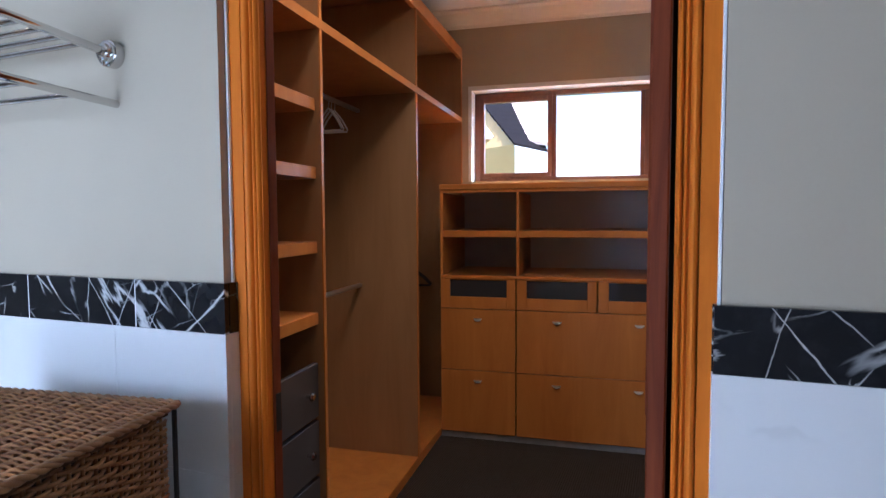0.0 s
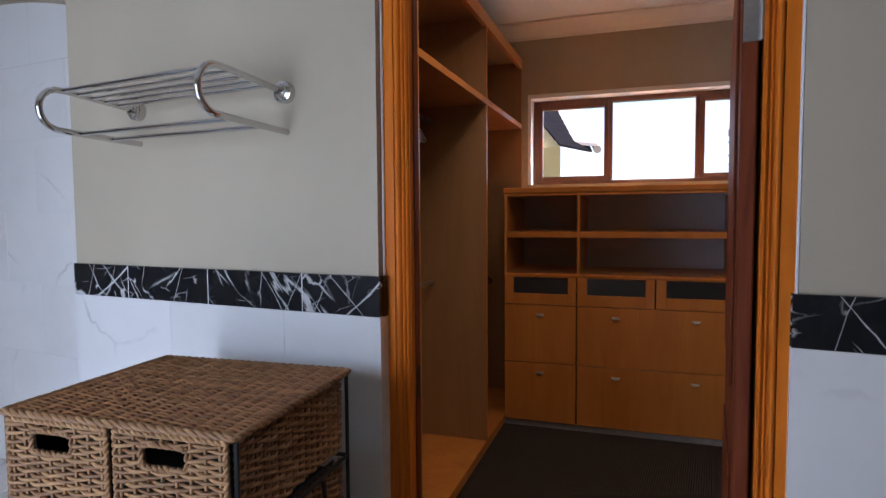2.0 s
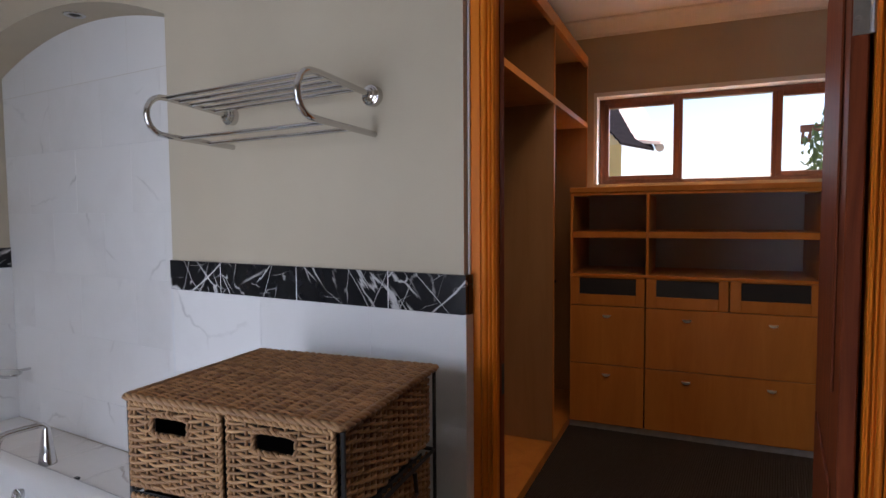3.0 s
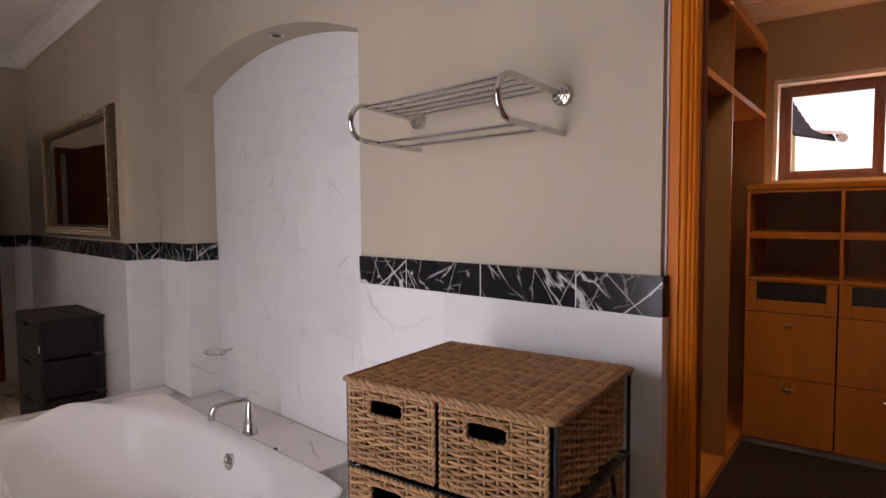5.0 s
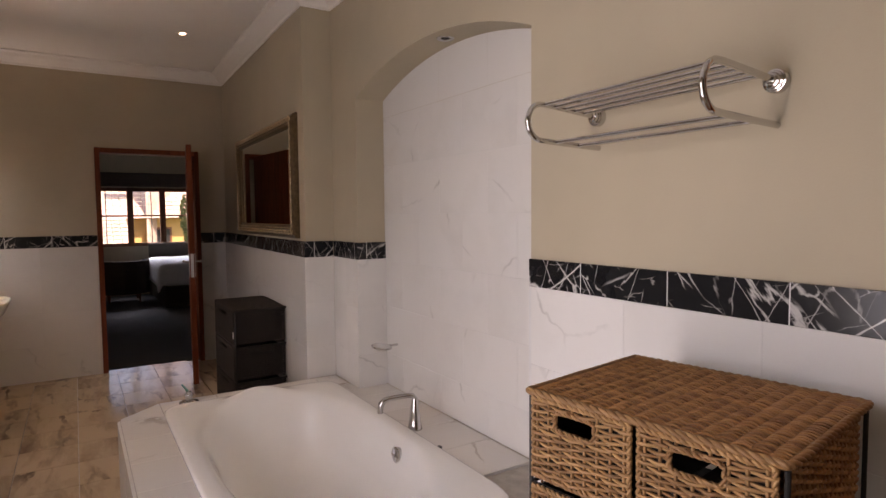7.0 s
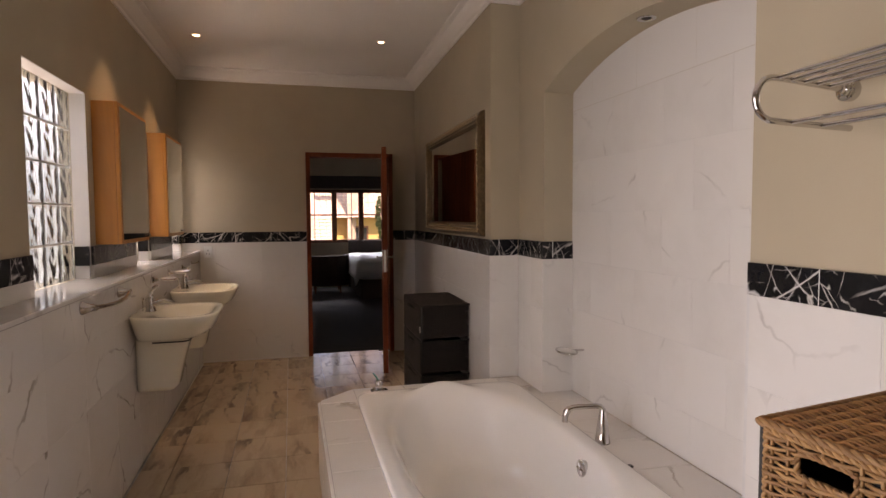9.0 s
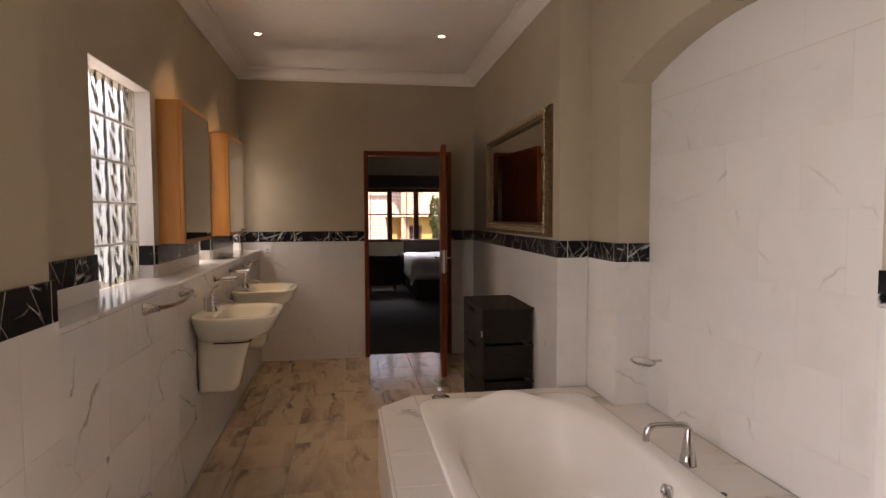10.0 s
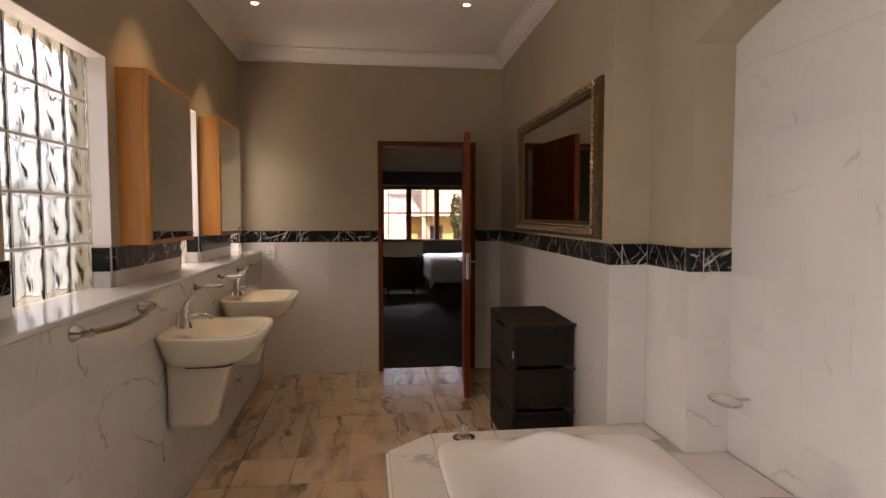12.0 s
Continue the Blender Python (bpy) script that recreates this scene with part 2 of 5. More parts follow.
WICKER_LID = wicker_mat("lid_wicker", (0.20, 0.080, 0.022), (0.40, 0.185, 0.058))
WICKER_DARK = wicker_mat("dark_wicker", (0.013, 0.0075, 0.0055), (0.024, 0.0135, 0.009))
WICKER_BACK = plain("brown_backing", (0.075, 0.038, 0.016), 0.8)
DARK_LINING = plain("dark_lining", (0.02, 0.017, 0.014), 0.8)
CARPET = plain("brown_ribbed_carpet", (0.028, 0.017, 0.0105), 0.95, var=0.3, scale=120, bmp=0.6)
_nt = CARPET.node_tree
_w = node(_nt, "ShaderNodeTexWave", Scale=26.0, Distortion=0.6)
_nt.links.new(coords(_nt), _w.inputs["Vector"])
_bp = node(_nt, "ShaderNodeBump", Strength=0.8, Distance=0.006)
_nt.links.new(_w.outputs["Fac"], _bp.inputs["Height"])
_nt.links.new(_bp.outputs["Normal"], _nt.nodes["Principled BSDF"].inputs["Normal"])
CARPET_GREY = plain("charcoal_carpet", (0.050, 0.047, 0.048), 0.95, var=0.3, scale=120, bmp=0.5)
PANEL_GREY = plaster("grey_back_panel", (0.66, 0.63, 0.61), 0.6)
DARK_FRONT = plain("dark_drawer_front", (0.06, 0.054, 0.052), 0.35, var=0.1, scale=8)
KICK = plain("aluminium_kick_plate", (0.42, 0.42, 0.42), 0.4, 0.6)
LINEN = plain("white_linen", (0.74, 0.75, 0.78), 0.9, var=0.05, scale=6, bmp=0.3)
DARK_FABRIC = plain("dark_fabric", (0.05, 0.035, 0.028), 0.9, var=0.2, scale=40)
BLACK_FABRIC = plain("dark_brown_fabric", (0.045, 0.026, 0.020), 0.9, var=0.2, scale=40)
YELLOW_WALL = plaster("ochre_render", (0.62, 0.42, 0.16))
ROOF_TILE = plain("terracotta_roof_tile", (0.60, 0.45, 0.37), 0.8, var=0.2, scale=5)
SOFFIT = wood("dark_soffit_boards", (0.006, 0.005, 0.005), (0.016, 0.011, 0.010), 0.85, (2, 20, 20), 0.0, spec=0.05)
RED_EAVE = wood("reddish_eave_timber", (0.16, 0.065, 0.04), (0.26, 0.11, 0.07), 0.7, (2, 20, 20), 0.0, spec=0.1)
GRASS = plain("lawn", (0.07, 0.10, 0.03), 0.95, var=0.4, scale=3)
LEAF = plain("foliage", (0.09, 0.12, 0.05), 0.7, var=0.4, scale=8)
_nt, _b = LEAF.node_tree, LEAF.node_tree.nodes["Principled BSDF"]
_tr, _mx = node(_nt, "ShaderNodeBsdfTranslucent", Color=(0.12, 0.16, 0.06, 1)), node(_nt, "ShaderNodeMixShader", Fac=0.5)
_nt.links.new(_b.outputs[0], _mx.inputs[1])
_nt.links.new(_tr.outputs[0], _mx.inputs[2])
_nt.links.new(_mx.outputs[0], _nt.nodes["Material Output"].inputs["Surface"])
BARK = plain("bark", (0.10, 0.07, 0.05), 0.9, var=0.3, scale=12)
SOCKET = plain("white_plastic", (0.75, 0.75, 0.73), 0.35, var=0.02)
BLACK_SLOT = plain("black_slot", (0.01, 0.01, 0.01), 0.6)
LAMP_GLOW, _nt, _b = mat("lamp_glow")
_b.inputs["Emission Color"].default_value, _b.inputs["Emission Strength"].default_value = (1.0, 0.80, 0.52, 1), 9.0


# ---- mesh helpers ----
def part(name, bm, material, parent=None, label="", smooth=False):
    me = bpy.data.meshes.new(name)
    bmesh.ops.recalc_face_normals(bm, faces=bm.faces)
    bm.to_mesh(me)
    bm.free()
    me.materials.append(material)
    if smooth:
        me.shade_smooth()
        if smooth != "all":
            me.set_sharp_from_angle(angle=radians(40))
    ob = new(name, me)
    if parent:
        ob.parent = parent
    if label:
        ob["label"] = label
    return ob


def shared(name, me, parent, m):
    """A piece on shared mesh data."""
    ob = new(name, me)
    ob.parent = parent
    ob.matrix_basis = m
    return ob


def mesh_of(bm, name, material):
    me = bpy.data.meshes.new(name)
    bmesh.ops.recalc_face_normals(bm, faces=bm.faces)
    bm.to_mesh(me)
    bm.free()
    me.materials.append(material)
    return me


def thing(name, label, category, group="", kind="", at=None):
    e = new(name)
    e.empty_display_size = 0.1
    if at is not None:
        e.matrix_world = at
    return tagged(e, label, category, group, kind)


def box(x0, x1, y0, y1, z0, z1, bm=None, bevel=0.0, segs=1):
    b2 = bmesh.new()
    bmesh.ops.create_cube(b2, size=1, matrix=Matrix.Translation(((x0 + x1) / 2, (y0 + y1) / 2, (z0 + z1) / 2)) @ Matrix.Diagonal((x1 - x0, y1 - y0, z1 - z0, 1)))
    if bevel:
        bmesh.ops.bevel(b2, geom=b2.edges[:], offset=bevel, segments=segs, affect="EDGES", profile=0.5)
    return join(bm, b2)


def join(bm, b2):
    if bm is None:
        return b2
    tmp = bpy.data.meshes.new("tmp")
    b2.to_mesh(tmp)
    b2.free()
    bm.from_mesh(tmp)
    bpy.data.meshes.remove(tmp)
    return bm


def tube(points, r, bm=None, n=8, caps=True):
    """A tube along points; r is one radius or one for each point."""
    bm = bm or bmesh.new()
    pts = [Vector(p) for p in points]
    rs = r if isinstance(r, (list, tuple)) else [r] * len(pts)
    rings, up = [], None
    for i, p in enumerate(pts):
        d = (pts[min(i + 1, len(pts) - 1)] - pts[max(i - 1, 0)]).normalized()
        if up is None:
            up = d.orthogonal().normalized()
        up = (up - d * up.dot(d)).normalized()
        side = d.cross(up)
        rings.append([bm.verts.new(p + (up * math.cos(a) + side * math.sin(a)) * rs[i]) for a in (2 * math.pi * k / n for k in range(n))])
    for a, b in zip(rings, rings[1:]):
        for k in range(n):
            bm.faces.new((a[k], a[(k + 1) % n], b[(k + 1) % n], b[k]))
    if caps:
        bm.faces.new(rings[0][::-1])
        bm.faces.new(rings[-1])
    return bm


def lathe(profile, at, axis="Z", bm=None, n=24):
    """Turns (radius, height) pairs about an axis through at."""
    bm = bm or bmesh.new()
    rot = {"Z": Matrix(), "X": Matrix.Rotation(radians(90), 4, "Y"), "Y": Matrix.Rotation(radians(-90), 4, "X"), "-Y": Matrix.Rotation(radians(90), 4, "X")}[axis]
    m = Matrix.Translation(at) @ rot
    rings = [[bm.verts.new(m @ Vector((r * math.cos(a), r * math.sin(a), h))) for a in (2 * math.pi * k / n for k in range(n))] for r, h in profile]
    for a, b in zip(rings, rings[1:]):
        for k in range(n):
            bm.faces.new((a[k], a[(k + 1) % n], b[(k + 1) % n], b[k]))
    bm.faces.new(rings[0][::-1])
    bm.faces.new(rings[-1])
    return bm


def loft(rings, bm=None, cap0=False, cap1=False):
    bm = bm or bmesh.new()
    vs = [[bm.verts.new(p) for p in r] for r in rings]
    n = len(vs[0])
    for a, b in zip(vs, vs[1:]):
        for k in range(n):
            bm.faces.new((a[k], a[(k + 1) % n], b[(k + 1) % n], b[k]))
    if cap0:
        bm.faces.new(vs[0][::-1])
    if cap1:
        bm.faces.new(vs[-1])
    return bm


def prism(poly, z0, z1, bm=None):
    """A polygon of (x, y) pulled up from z0 to z1."""
    bm = bm or bmesh.new()
    lo, hi = [bm.verts.new((x, y, z0)) for x, y in poly], [bm.verts.new((x, y, z1)) for x, y in poly]
    bm.faces.new(lo[::-1])
    bm.faces.new(hi)
    for k in range(len(poly)):
        j = (k + 1) % len(poly)
        bm.faces.new((lo[k], lo[j], hi[j], hi[k]))
    return bm


def superring(cx, cy, a, b, z, p=5.0, n=64, lift=None):
    """A rounded rectangle of half sizes a, b, its points evenly spaced."""
    fine = []
    for k in range(n * 12 + 1):
        t = 2 * math.pi * k / (n * 12)
        c, s = math.cos(t), math.sin(t)
        fine.append((cx + a * math.copysign(abs(c) ** (2 / p), c), cy + b * math.copysign(abs(s) ** (2 / p), s)))
    run = [0.0]
    for q, r in zip(fine, fine[1:]):
        run.append(run[-1] + math.hypot(r[0] - q[0], r[1] - q[1]))
    out, i = [], 0
    for k in range(n):
        d = run[-1] * k / n
        while run[i + 1] < d:
            i += 1
        f = (d - run[i]) / max(1e-9, run[i + 1] - run[i])
        x, y = (fine[i][j] + (fine[i + 1][j] - fine[i][j]) * f for j in (0, 1))
        out.append((x, y, z + (lift(x, y) if lift else 0)))
    return out


# ---- large structure ----
H = 2.85           # ceiling
T = 0.012          # tile thickness
BAND0, BAND1 = 1.181, 1.283
XW = -4.54        # west wall of the bathroom
LEDGE = 1.11
PIER = -0.168     # west end of the window pier
UPW = -2.43       # upper south wall behind the ledge


def structure(name, bm, material, label, category):
    return tagged(part(name, bm, material), label, category, kind="structure")


def arch(x):
    """The niche's segmental arch."""
    half, rise, cx = 0.785, 0.15, -0.785
    R = (half * half + rise * rise) / (2 * rise)
    return 2.133 + math.sqrt(max(0.0, R * R - (x - cx) ** 2)) - (R - rise)


# north wall: mirror wall, pier, niche, rack wall, door wall
MWY, MWE, MX = -0.128, -0.192, -1.945     # the mirror wall runs slightly askew
SKEW = math.degrees(math.atan2(MWE - MWY, MX - XW))
bm = prism([(XW - 0.05, MWY + T), (MX, MWE + T), (MX, 0.30), (XW - 0.05, 0.30)], -0.25, H + 0.1)
box(MX, -1.57, T, 0.30, -0.25, H + 0.1, bm)
box(-1.57, 0.0, 0.192 + T, 0.30, -0.25, H + 0.1, bm)
N = 40
for i in range(N):
    xa, xb = -1.57 + 1.57 * i / N, -1.57 + 1.57 * (i + 1) / N
    za, zb = arch(xa), arch(xb)
    v = [bm.verts.new(p) for p in ((xa, T, za), (xb, T, zb), (xb, T, H + 0.1), (xa, T, H + 0.1), (xa, 0.192 + T, za), (xb, 0.192 + T, zb))]
    bm.faces.new((v[0], v[1], v[2], v[3]))
    bm.faces.new((v[0], v[4], v[5], v[1]))
box(0.0, 1.165, T, 0.13, -0.25, H + 0.1, bm)
box(1.165, 2.068, T, 0.13, 2.13, H + 0.1, bm)
box(2.068, 3.2, 0.02 + T, 0.13, -0.25, H + 0.1, bm)
structure("wall_north", bm, PAINT, "taupe painted wall with an arched bath niche", "wall")

# south wall: pier with a window behind the walk, recessed upper wall over a ledge
bm = box(PIER, 0.10, -2.60, -2.14, -0.25, H + 0.1)
box(1.12, 3.2, -2.60, -2.14, -0.25, H + 0.1, bm)
box(0.10, 1.12, -2.60, -2.14, -0.25, 0.15, bm)
box(0.10, 1.12, -2.60, -2.14, 2.1, H + 0.1, bm)
box(XW, PIER, -2.60, -2.26 - T, -0.25, LEDGE - 0.02, bm)
WINS = [(-1.925, -1.175), (-3.24, -2.82), (-4.46, -4.06)]
Z0, Z1 = LEDGE, 2.085
edges = [PIER] + [e for a, b in WINS for e in (b, a)] + [XW]
for i in range(0, len(edges), 2):
    box(edges[i + 1], edges[i], -2.60, UPW, LEDGE - 0.02, H + 0.1, bm)
for a, b in WINS:
    box(a, b, -2.60, UPW, Z1, H + 0.1, bm)
    box(a, b, -2.60, UPW, LEDGE - 0.02, LEDGE - 0.012, bm)
structure("wall_south", bm, PAINT, "taupe painted outer wall with glass block windows above a ledge", "wall")
bm = bmesh.new()
for a, b in WINS:  # white lining of the reveals
    box(a, a + 0.004, -2.505, UPW - 0.001, LEDGE, Z1, bm)
    box(b - 0.004, b, -2.505, UPW - 0.001, LEDGE, Z1, bm)
    box(a + 0.004, b - 0.004, -2.505, UPW - 0.001, Z1 - 0.004, Z1, bm)
structure("trim_reveal", bm, WHITE_PAINT, "white painted window reveals", "trim")

# west wall with the bedroom door
DY0, DY1 = -1.245, -0.36
bm = box(XW - 0.22, XW - T, -2.60, DY0, -0.25, H + 0.1)
box(XW - 0.22, XW - T, DY1, 0.30, -0.25, H + 0.1, bm)
box(XW - 0.22, XW - T, DY0, DY1, 2.08, H + 0.1, bm)
structure("wall_west", bm, PAINT, "taupe painted wall with a bedroom doorway", "wall")
# closing wall to the east
structure("wall_east", box(3.2, 3.4, -2.60, 0.6, -0.25, H + 0.1), PAINT, "plain taupe painted wall", "wall")

# floor, ceilings
floor = structure("floor", box(XW - 0.11, 3.2, -2.40, 0.10, -0.25, -0.012), GROUT, "bathroom floor of cream and grey marble tiles", "floor")
structure("ceiling", box(XW, 3.2, -2.40, 0.02, H, H + 0.1), CEIL, "white plastered ceiling", "ceiling")


def cornice(name, x0, x1, y0, y1, z, parent=None):
    """A moulded cornice round a rectangle, inside it."""
    prof = [(0.0, -0.105), (0.012, -0.105), (0.018, -0.088), (0.035, -0.080), (0.070, -0.045), (0.085, -0.022), (0.105, -0.016), (0.118, -0.012), (0.118, 0.0), (0.0, 0.0)]
    rings = []
    for d, h in prof:
        rings.append([(x0 + d, y0 + d, z + h), (x1 - d, y0 + d, z + h), (x1 - d, y1 - d, z + h), (x0 + d, y1 - d, z + h)])
    return structure(name, loft(rings), CEIL, "white moulded plaster cornice", "cornice")


# cornice pieces follow the two depths of the north wall
prof = [(0.0, -0.105), (0.012, -0.105), (0.018, -0.088), (0.035, -0.080), (0.070, -0.045), (0.085, -0.022), (0.105, -0.016), (0.118, -0.012), (0.118, 0.0), (0.0, 0.0)]
outline = [(XW - T, UPW), (PIER, UPW), (PIER, -2.14), (3.2, -2.14), (3.2, T), (MX, T), (MX, MWE + T), (XW - T, MWY + T)]
rings = []
for d, h in prof:
    ring = []
    n = len(outline)
    for k in range(n):
        p, q, r = Vector(outline[k - 1]), Vector(outline[k]), Vector(outline[(k + 1) % n])
        a, b = (q - p).normalized(), (r - q).normalized()
        na, nb = Vector((-a.y, a.x)), Vector((-b.y, b.x))
        ring.append((q.x + (na.x + nb.x) * d, q.y + (na.y + nb.y) * d, H + h - 0.001))
    rings.append(ring)
structure("trim_cornice", loft(rings), CEIL, "white moulded plaster cornice", "cornice")

# ledge slab over the lower south wall
bm = box(XW + 0.001, PIER - 0.002, -2.505, -2.255, LEDGE - 0.02, LEDGE, bevel=0.004)
structure("ledge", bm, LEDGE_TILE, "polished white marble ledge under the glass block windows", "ledge")

# dressing room
DX0, DX1, DYB = 0.0, 2.75, 3.13
PIV = Vector((0.615, 2.50, 0))
DRESS = Matrix.Translation(PIV) @ Matrix.Rotation(radians(6.3), 4, "Z") @ Matrix.Translation(-PIV)  # the dressing room stands askew


def askew(ob):
    ob.matrix_basis = DRESS @ ob.matrix_basis
    return ob


bm = box(DX0 - 0.15, DX0, 0.12, DYB + 0.25, -0.25, H + 0.1)
askew(structure("wall_dressing_west", bm, PAINT, "plain taupe wall behind the wardrobe", "wall"))
askew(structure("wall_dressing_east", box(DX1, DX1 + 0.15, -0.08, DYB + 0.25, -0.25, H + 0.1), PAINT, "plain taupe painted wall", "wall"))
WX0, WX1, WZ0, WZ1 = 0.690, 2.51, 1.655, 2.335
bm = box(DX0, WX0, DYB, DYB + 0.25, -0.25, H + 0.1)
box(WX1, DX1, DYB, DYB + 0.25, -0.25, H + 0.1, bm)
box(WX0, WX1, DYB, DYB + 0.25, -0.25, WZ0, bm)
box(WX0, WX1, DYB, DYB + 0.25, WZ1, H + 0.1, bm)
askew(structure("wall_dressing_north", bm, PAINT, "taupe wall with a wide high window", "wall"))
bm = bmesh.new()
for b4 in ((WX0, WX0 + 0.024, WZ0, WZ1), (WX1 - 0.024, WX1, WZ0, WZ1), (WX0 + 0.024, WX1 - 0.024, WZ1 - 0.030, WZ1)):
    box(b4[0], b4[1], DYB - 0.006, DYB + 0.22, b4[2], b4[3], bm)
askew(structure("trim_window", bm, WHITE_PAINT, "white plaster window edging", "trim"))
structure("floor_dressing", box(0.0, 3.19, 0.10, 3.65, -0.25, -0.002), CARPET, "dark brown ribbed carpet in the dressing room", "floor")
structure("ceiling_dressing", box(-0.3, 3.3, 0.13, 3.65, H, H + 0.1), CEIL, "white plastered dressing room ceiling", "ceiling")
askew(cornice("trim_dressing_cornice", DX0, DX1, 0.25, DYB, H - 0.001))

# bedroom beyond the west door
BX = -10.5
bm = box(BX, XW - 0.22, -3.2, -3.0, -0.25, H + 0.1)
box(BX, XW - 0.22, 2.6, 2.8, -0.25, H + 0.1, bm)
structure("wall_bedroom_sides", bm, PAINT, "dim taupe bedroom walls", "wall")
bm = box(XW - 0.22, XW - 0.02, -3.0, -2.60, -0.25, H + 0.1)
box(XW - 0.22, XW - 0.02, 0.30, 2.6, -0.25, H + 0.1, bm)
structure("wall_bedroom_east", bm, PAINT, "dim taupe bedroom wall", "wall")
BY0, BY1, BZ0, BZ1 = -1.08, 0.54, 0.90, 1.97
CY0, CY1 = -2.62, -1.90
bm = box(BX - 0.25, BX, -3.2, CY0, -0.25, H + 0.1)
box(BX - 0.25, BX, CY1, BY0, -0.25, H + 0.1, bm)
box(BX - 0.25, BX, CY0, CY1, -0.25, BZ0, bm)
box(BX - 0.25, BX, CY0, CY1, BZ1, H + 0.1, bm)
box(BX - 0.25, BX, BY1, 2.8, -0.25, H + 0.1, bm)
box(BX - 0.25, BX, BY0, BY1, -0.25, BZ0, bm)
box(BX - 0.25, BX, BY0, BY1, BZ1, H + 0.1, bm)
structure("wall_bedroom_west", bm, PAINT, "dim bedroom wall with a casement window", "wall")
structure("floor_bedroom", box(BX, XW - 0.11, -3.0, 2.6, -0.25, -0.002), CARPET_GREY, "charcoal bedroom carpet", "floor")
structure("ceiling_bedroom", box(BX, XW - 0.22, -3.0, 2.6, H, H + 0.1), CEIL, "white bedroom ceiling", "ceiling")

# storey below and ground
structure("wall_lower_storey", box(BX - 0.25, 3.4, -2.6, DYB + 0.25, -3.0, -0.26), YELLOW_WALL, "plain ochre rendered storey below", "wall")
bm = bmesh.new()
bmesh.ops.create_grid(bm, x_segments=2, y_segments=2, size=600, matrix=Matrix.Translation((0, 0, -3)))
structure("ground", bm, GRASS, "lawn around the houses", "ground")


# ---- windows and doors of the setting ----
def timber_window(name, label, x0, x1, z0, z1, splits, fixed, bars=(), depth=0.06, F=0.03, S=0.036):
    """A timber window in a local frame: x along it, y outward."""
    e = thing(name, label, "window", kind="structure")
    bm = box(x0, x0 + F, 0, depth, z0, z1, bevel=0.003)
    box(x1 - F, x1, 0, depth, z0, z1, bm, 0.003)
    box(x0 + F, x1 - F, 0, depth, z1 - F, z1, bm, 0.003)
    box(x0 + F, x1 - F, 0, depth, z0, z0 + F * 0.8, bm, 0.003)
    part("window_frame", bm, WIN_WOOD, e)
    xs = [x0 + F] + list(splits) + [x1 - F]
    for i, (a, b) in enumerate(zip(xs, xs[1:])):
        a2, b2 = a + (0.014 if i else 0), b - (0.014 if i < len(xs) - 2 else 0)
        if i:
            part("mullion", box(a - 0.014, a + 0.014, 0.001, depth, z0 + F * 0.8, z1 - F, bevel=0.003), WIN_WOOD, e)
        s = 0.012 if fixed[i] else S
        if not fixed[i]:
            bm = box(a2, a2 + s, -0.008, depth - 0.02, z0 + F * 0.8, z1 - F, bevel=0.003)
            box(b2 - s, b2, -0.008, depth - 0.02, z0 + F * 0.8, z1 - F, bm, 0.003)
            box(a2 + s, b2 - s, -0.008, depth - 0.02, z1 - F - s, z1 - F, bm, 0.003)
            box(a2 + s, b2 - s, -0.008, depth - 0.02, z0 + F * 0.8, z0 + F * 0.8 + s, bm, 0.003)
            part("casement", bm, WIN_WOOD, e)
            for zb in bars:
                part("glazing_bar", box(a2 + s, b2 - s, 0, depth - 0.025, zb - 0.014, zb + 0.014, bevel=0.003), WIN_WOOD, e)
        pane = part("pane", box(a2 + s * 0.8, b2 - s * 0.8, 0.018, 0.022, z0 + F * 0.8 + s * 0.7, z1 - F - s * 0.7), GLASS, e)
        pane.visible_shadow = False
    return e


w = timber_window("window_1", "dark brown timber window in three panes, sky beyond", 0.716, 2.484, WZ0 + 0.002, WZ1 - 0.034, (1.293, 1.893), (0, 1, 0), F=0.036, S=0.034)
w.matrix_world = DRESS @ pose(0, DYB + 0.11, 0)
w = timber_window("window_2", "brown timber casement window with glazing bars in the bedroom", BY0, BY1, BZ0, BZ1, (-0.545, -0.005), (0, 0, 0), (1.46,))
w.matrix_world = pose(BX + 0.02, 0, 0, 0, 0, 90)
w4 = timber_window("window_4", "narrow brown timber window further along the bedroom wall", CY0, CY1, BZ0, BZ1, (-2.26,), (0, 0), (1.46,))
w4.matrix_world = pose(BX + 0.02, 0, 0, 0, 0, 90)
bm = bmesh.new()
for yb in (-0.93, -0.19, -0.045):
    tube([(BX - 0.06, yb, BZ0), (BX - 0.06, yb, BZ1)], 0.008, bm, 6)
part("burglar_bar", bm, IRON, w).matrix_parent_inverse = w.matrix_world.inverted()
w = timber_window("window_3", "timber window behind the walk", 0.10, 1.12, 0.152, 2.098, (0.61,), (1, 1))
w.matrix_world = pose(0, -2.40, 0) @ Matrix.Diagonal((1, -1, 1, 1))


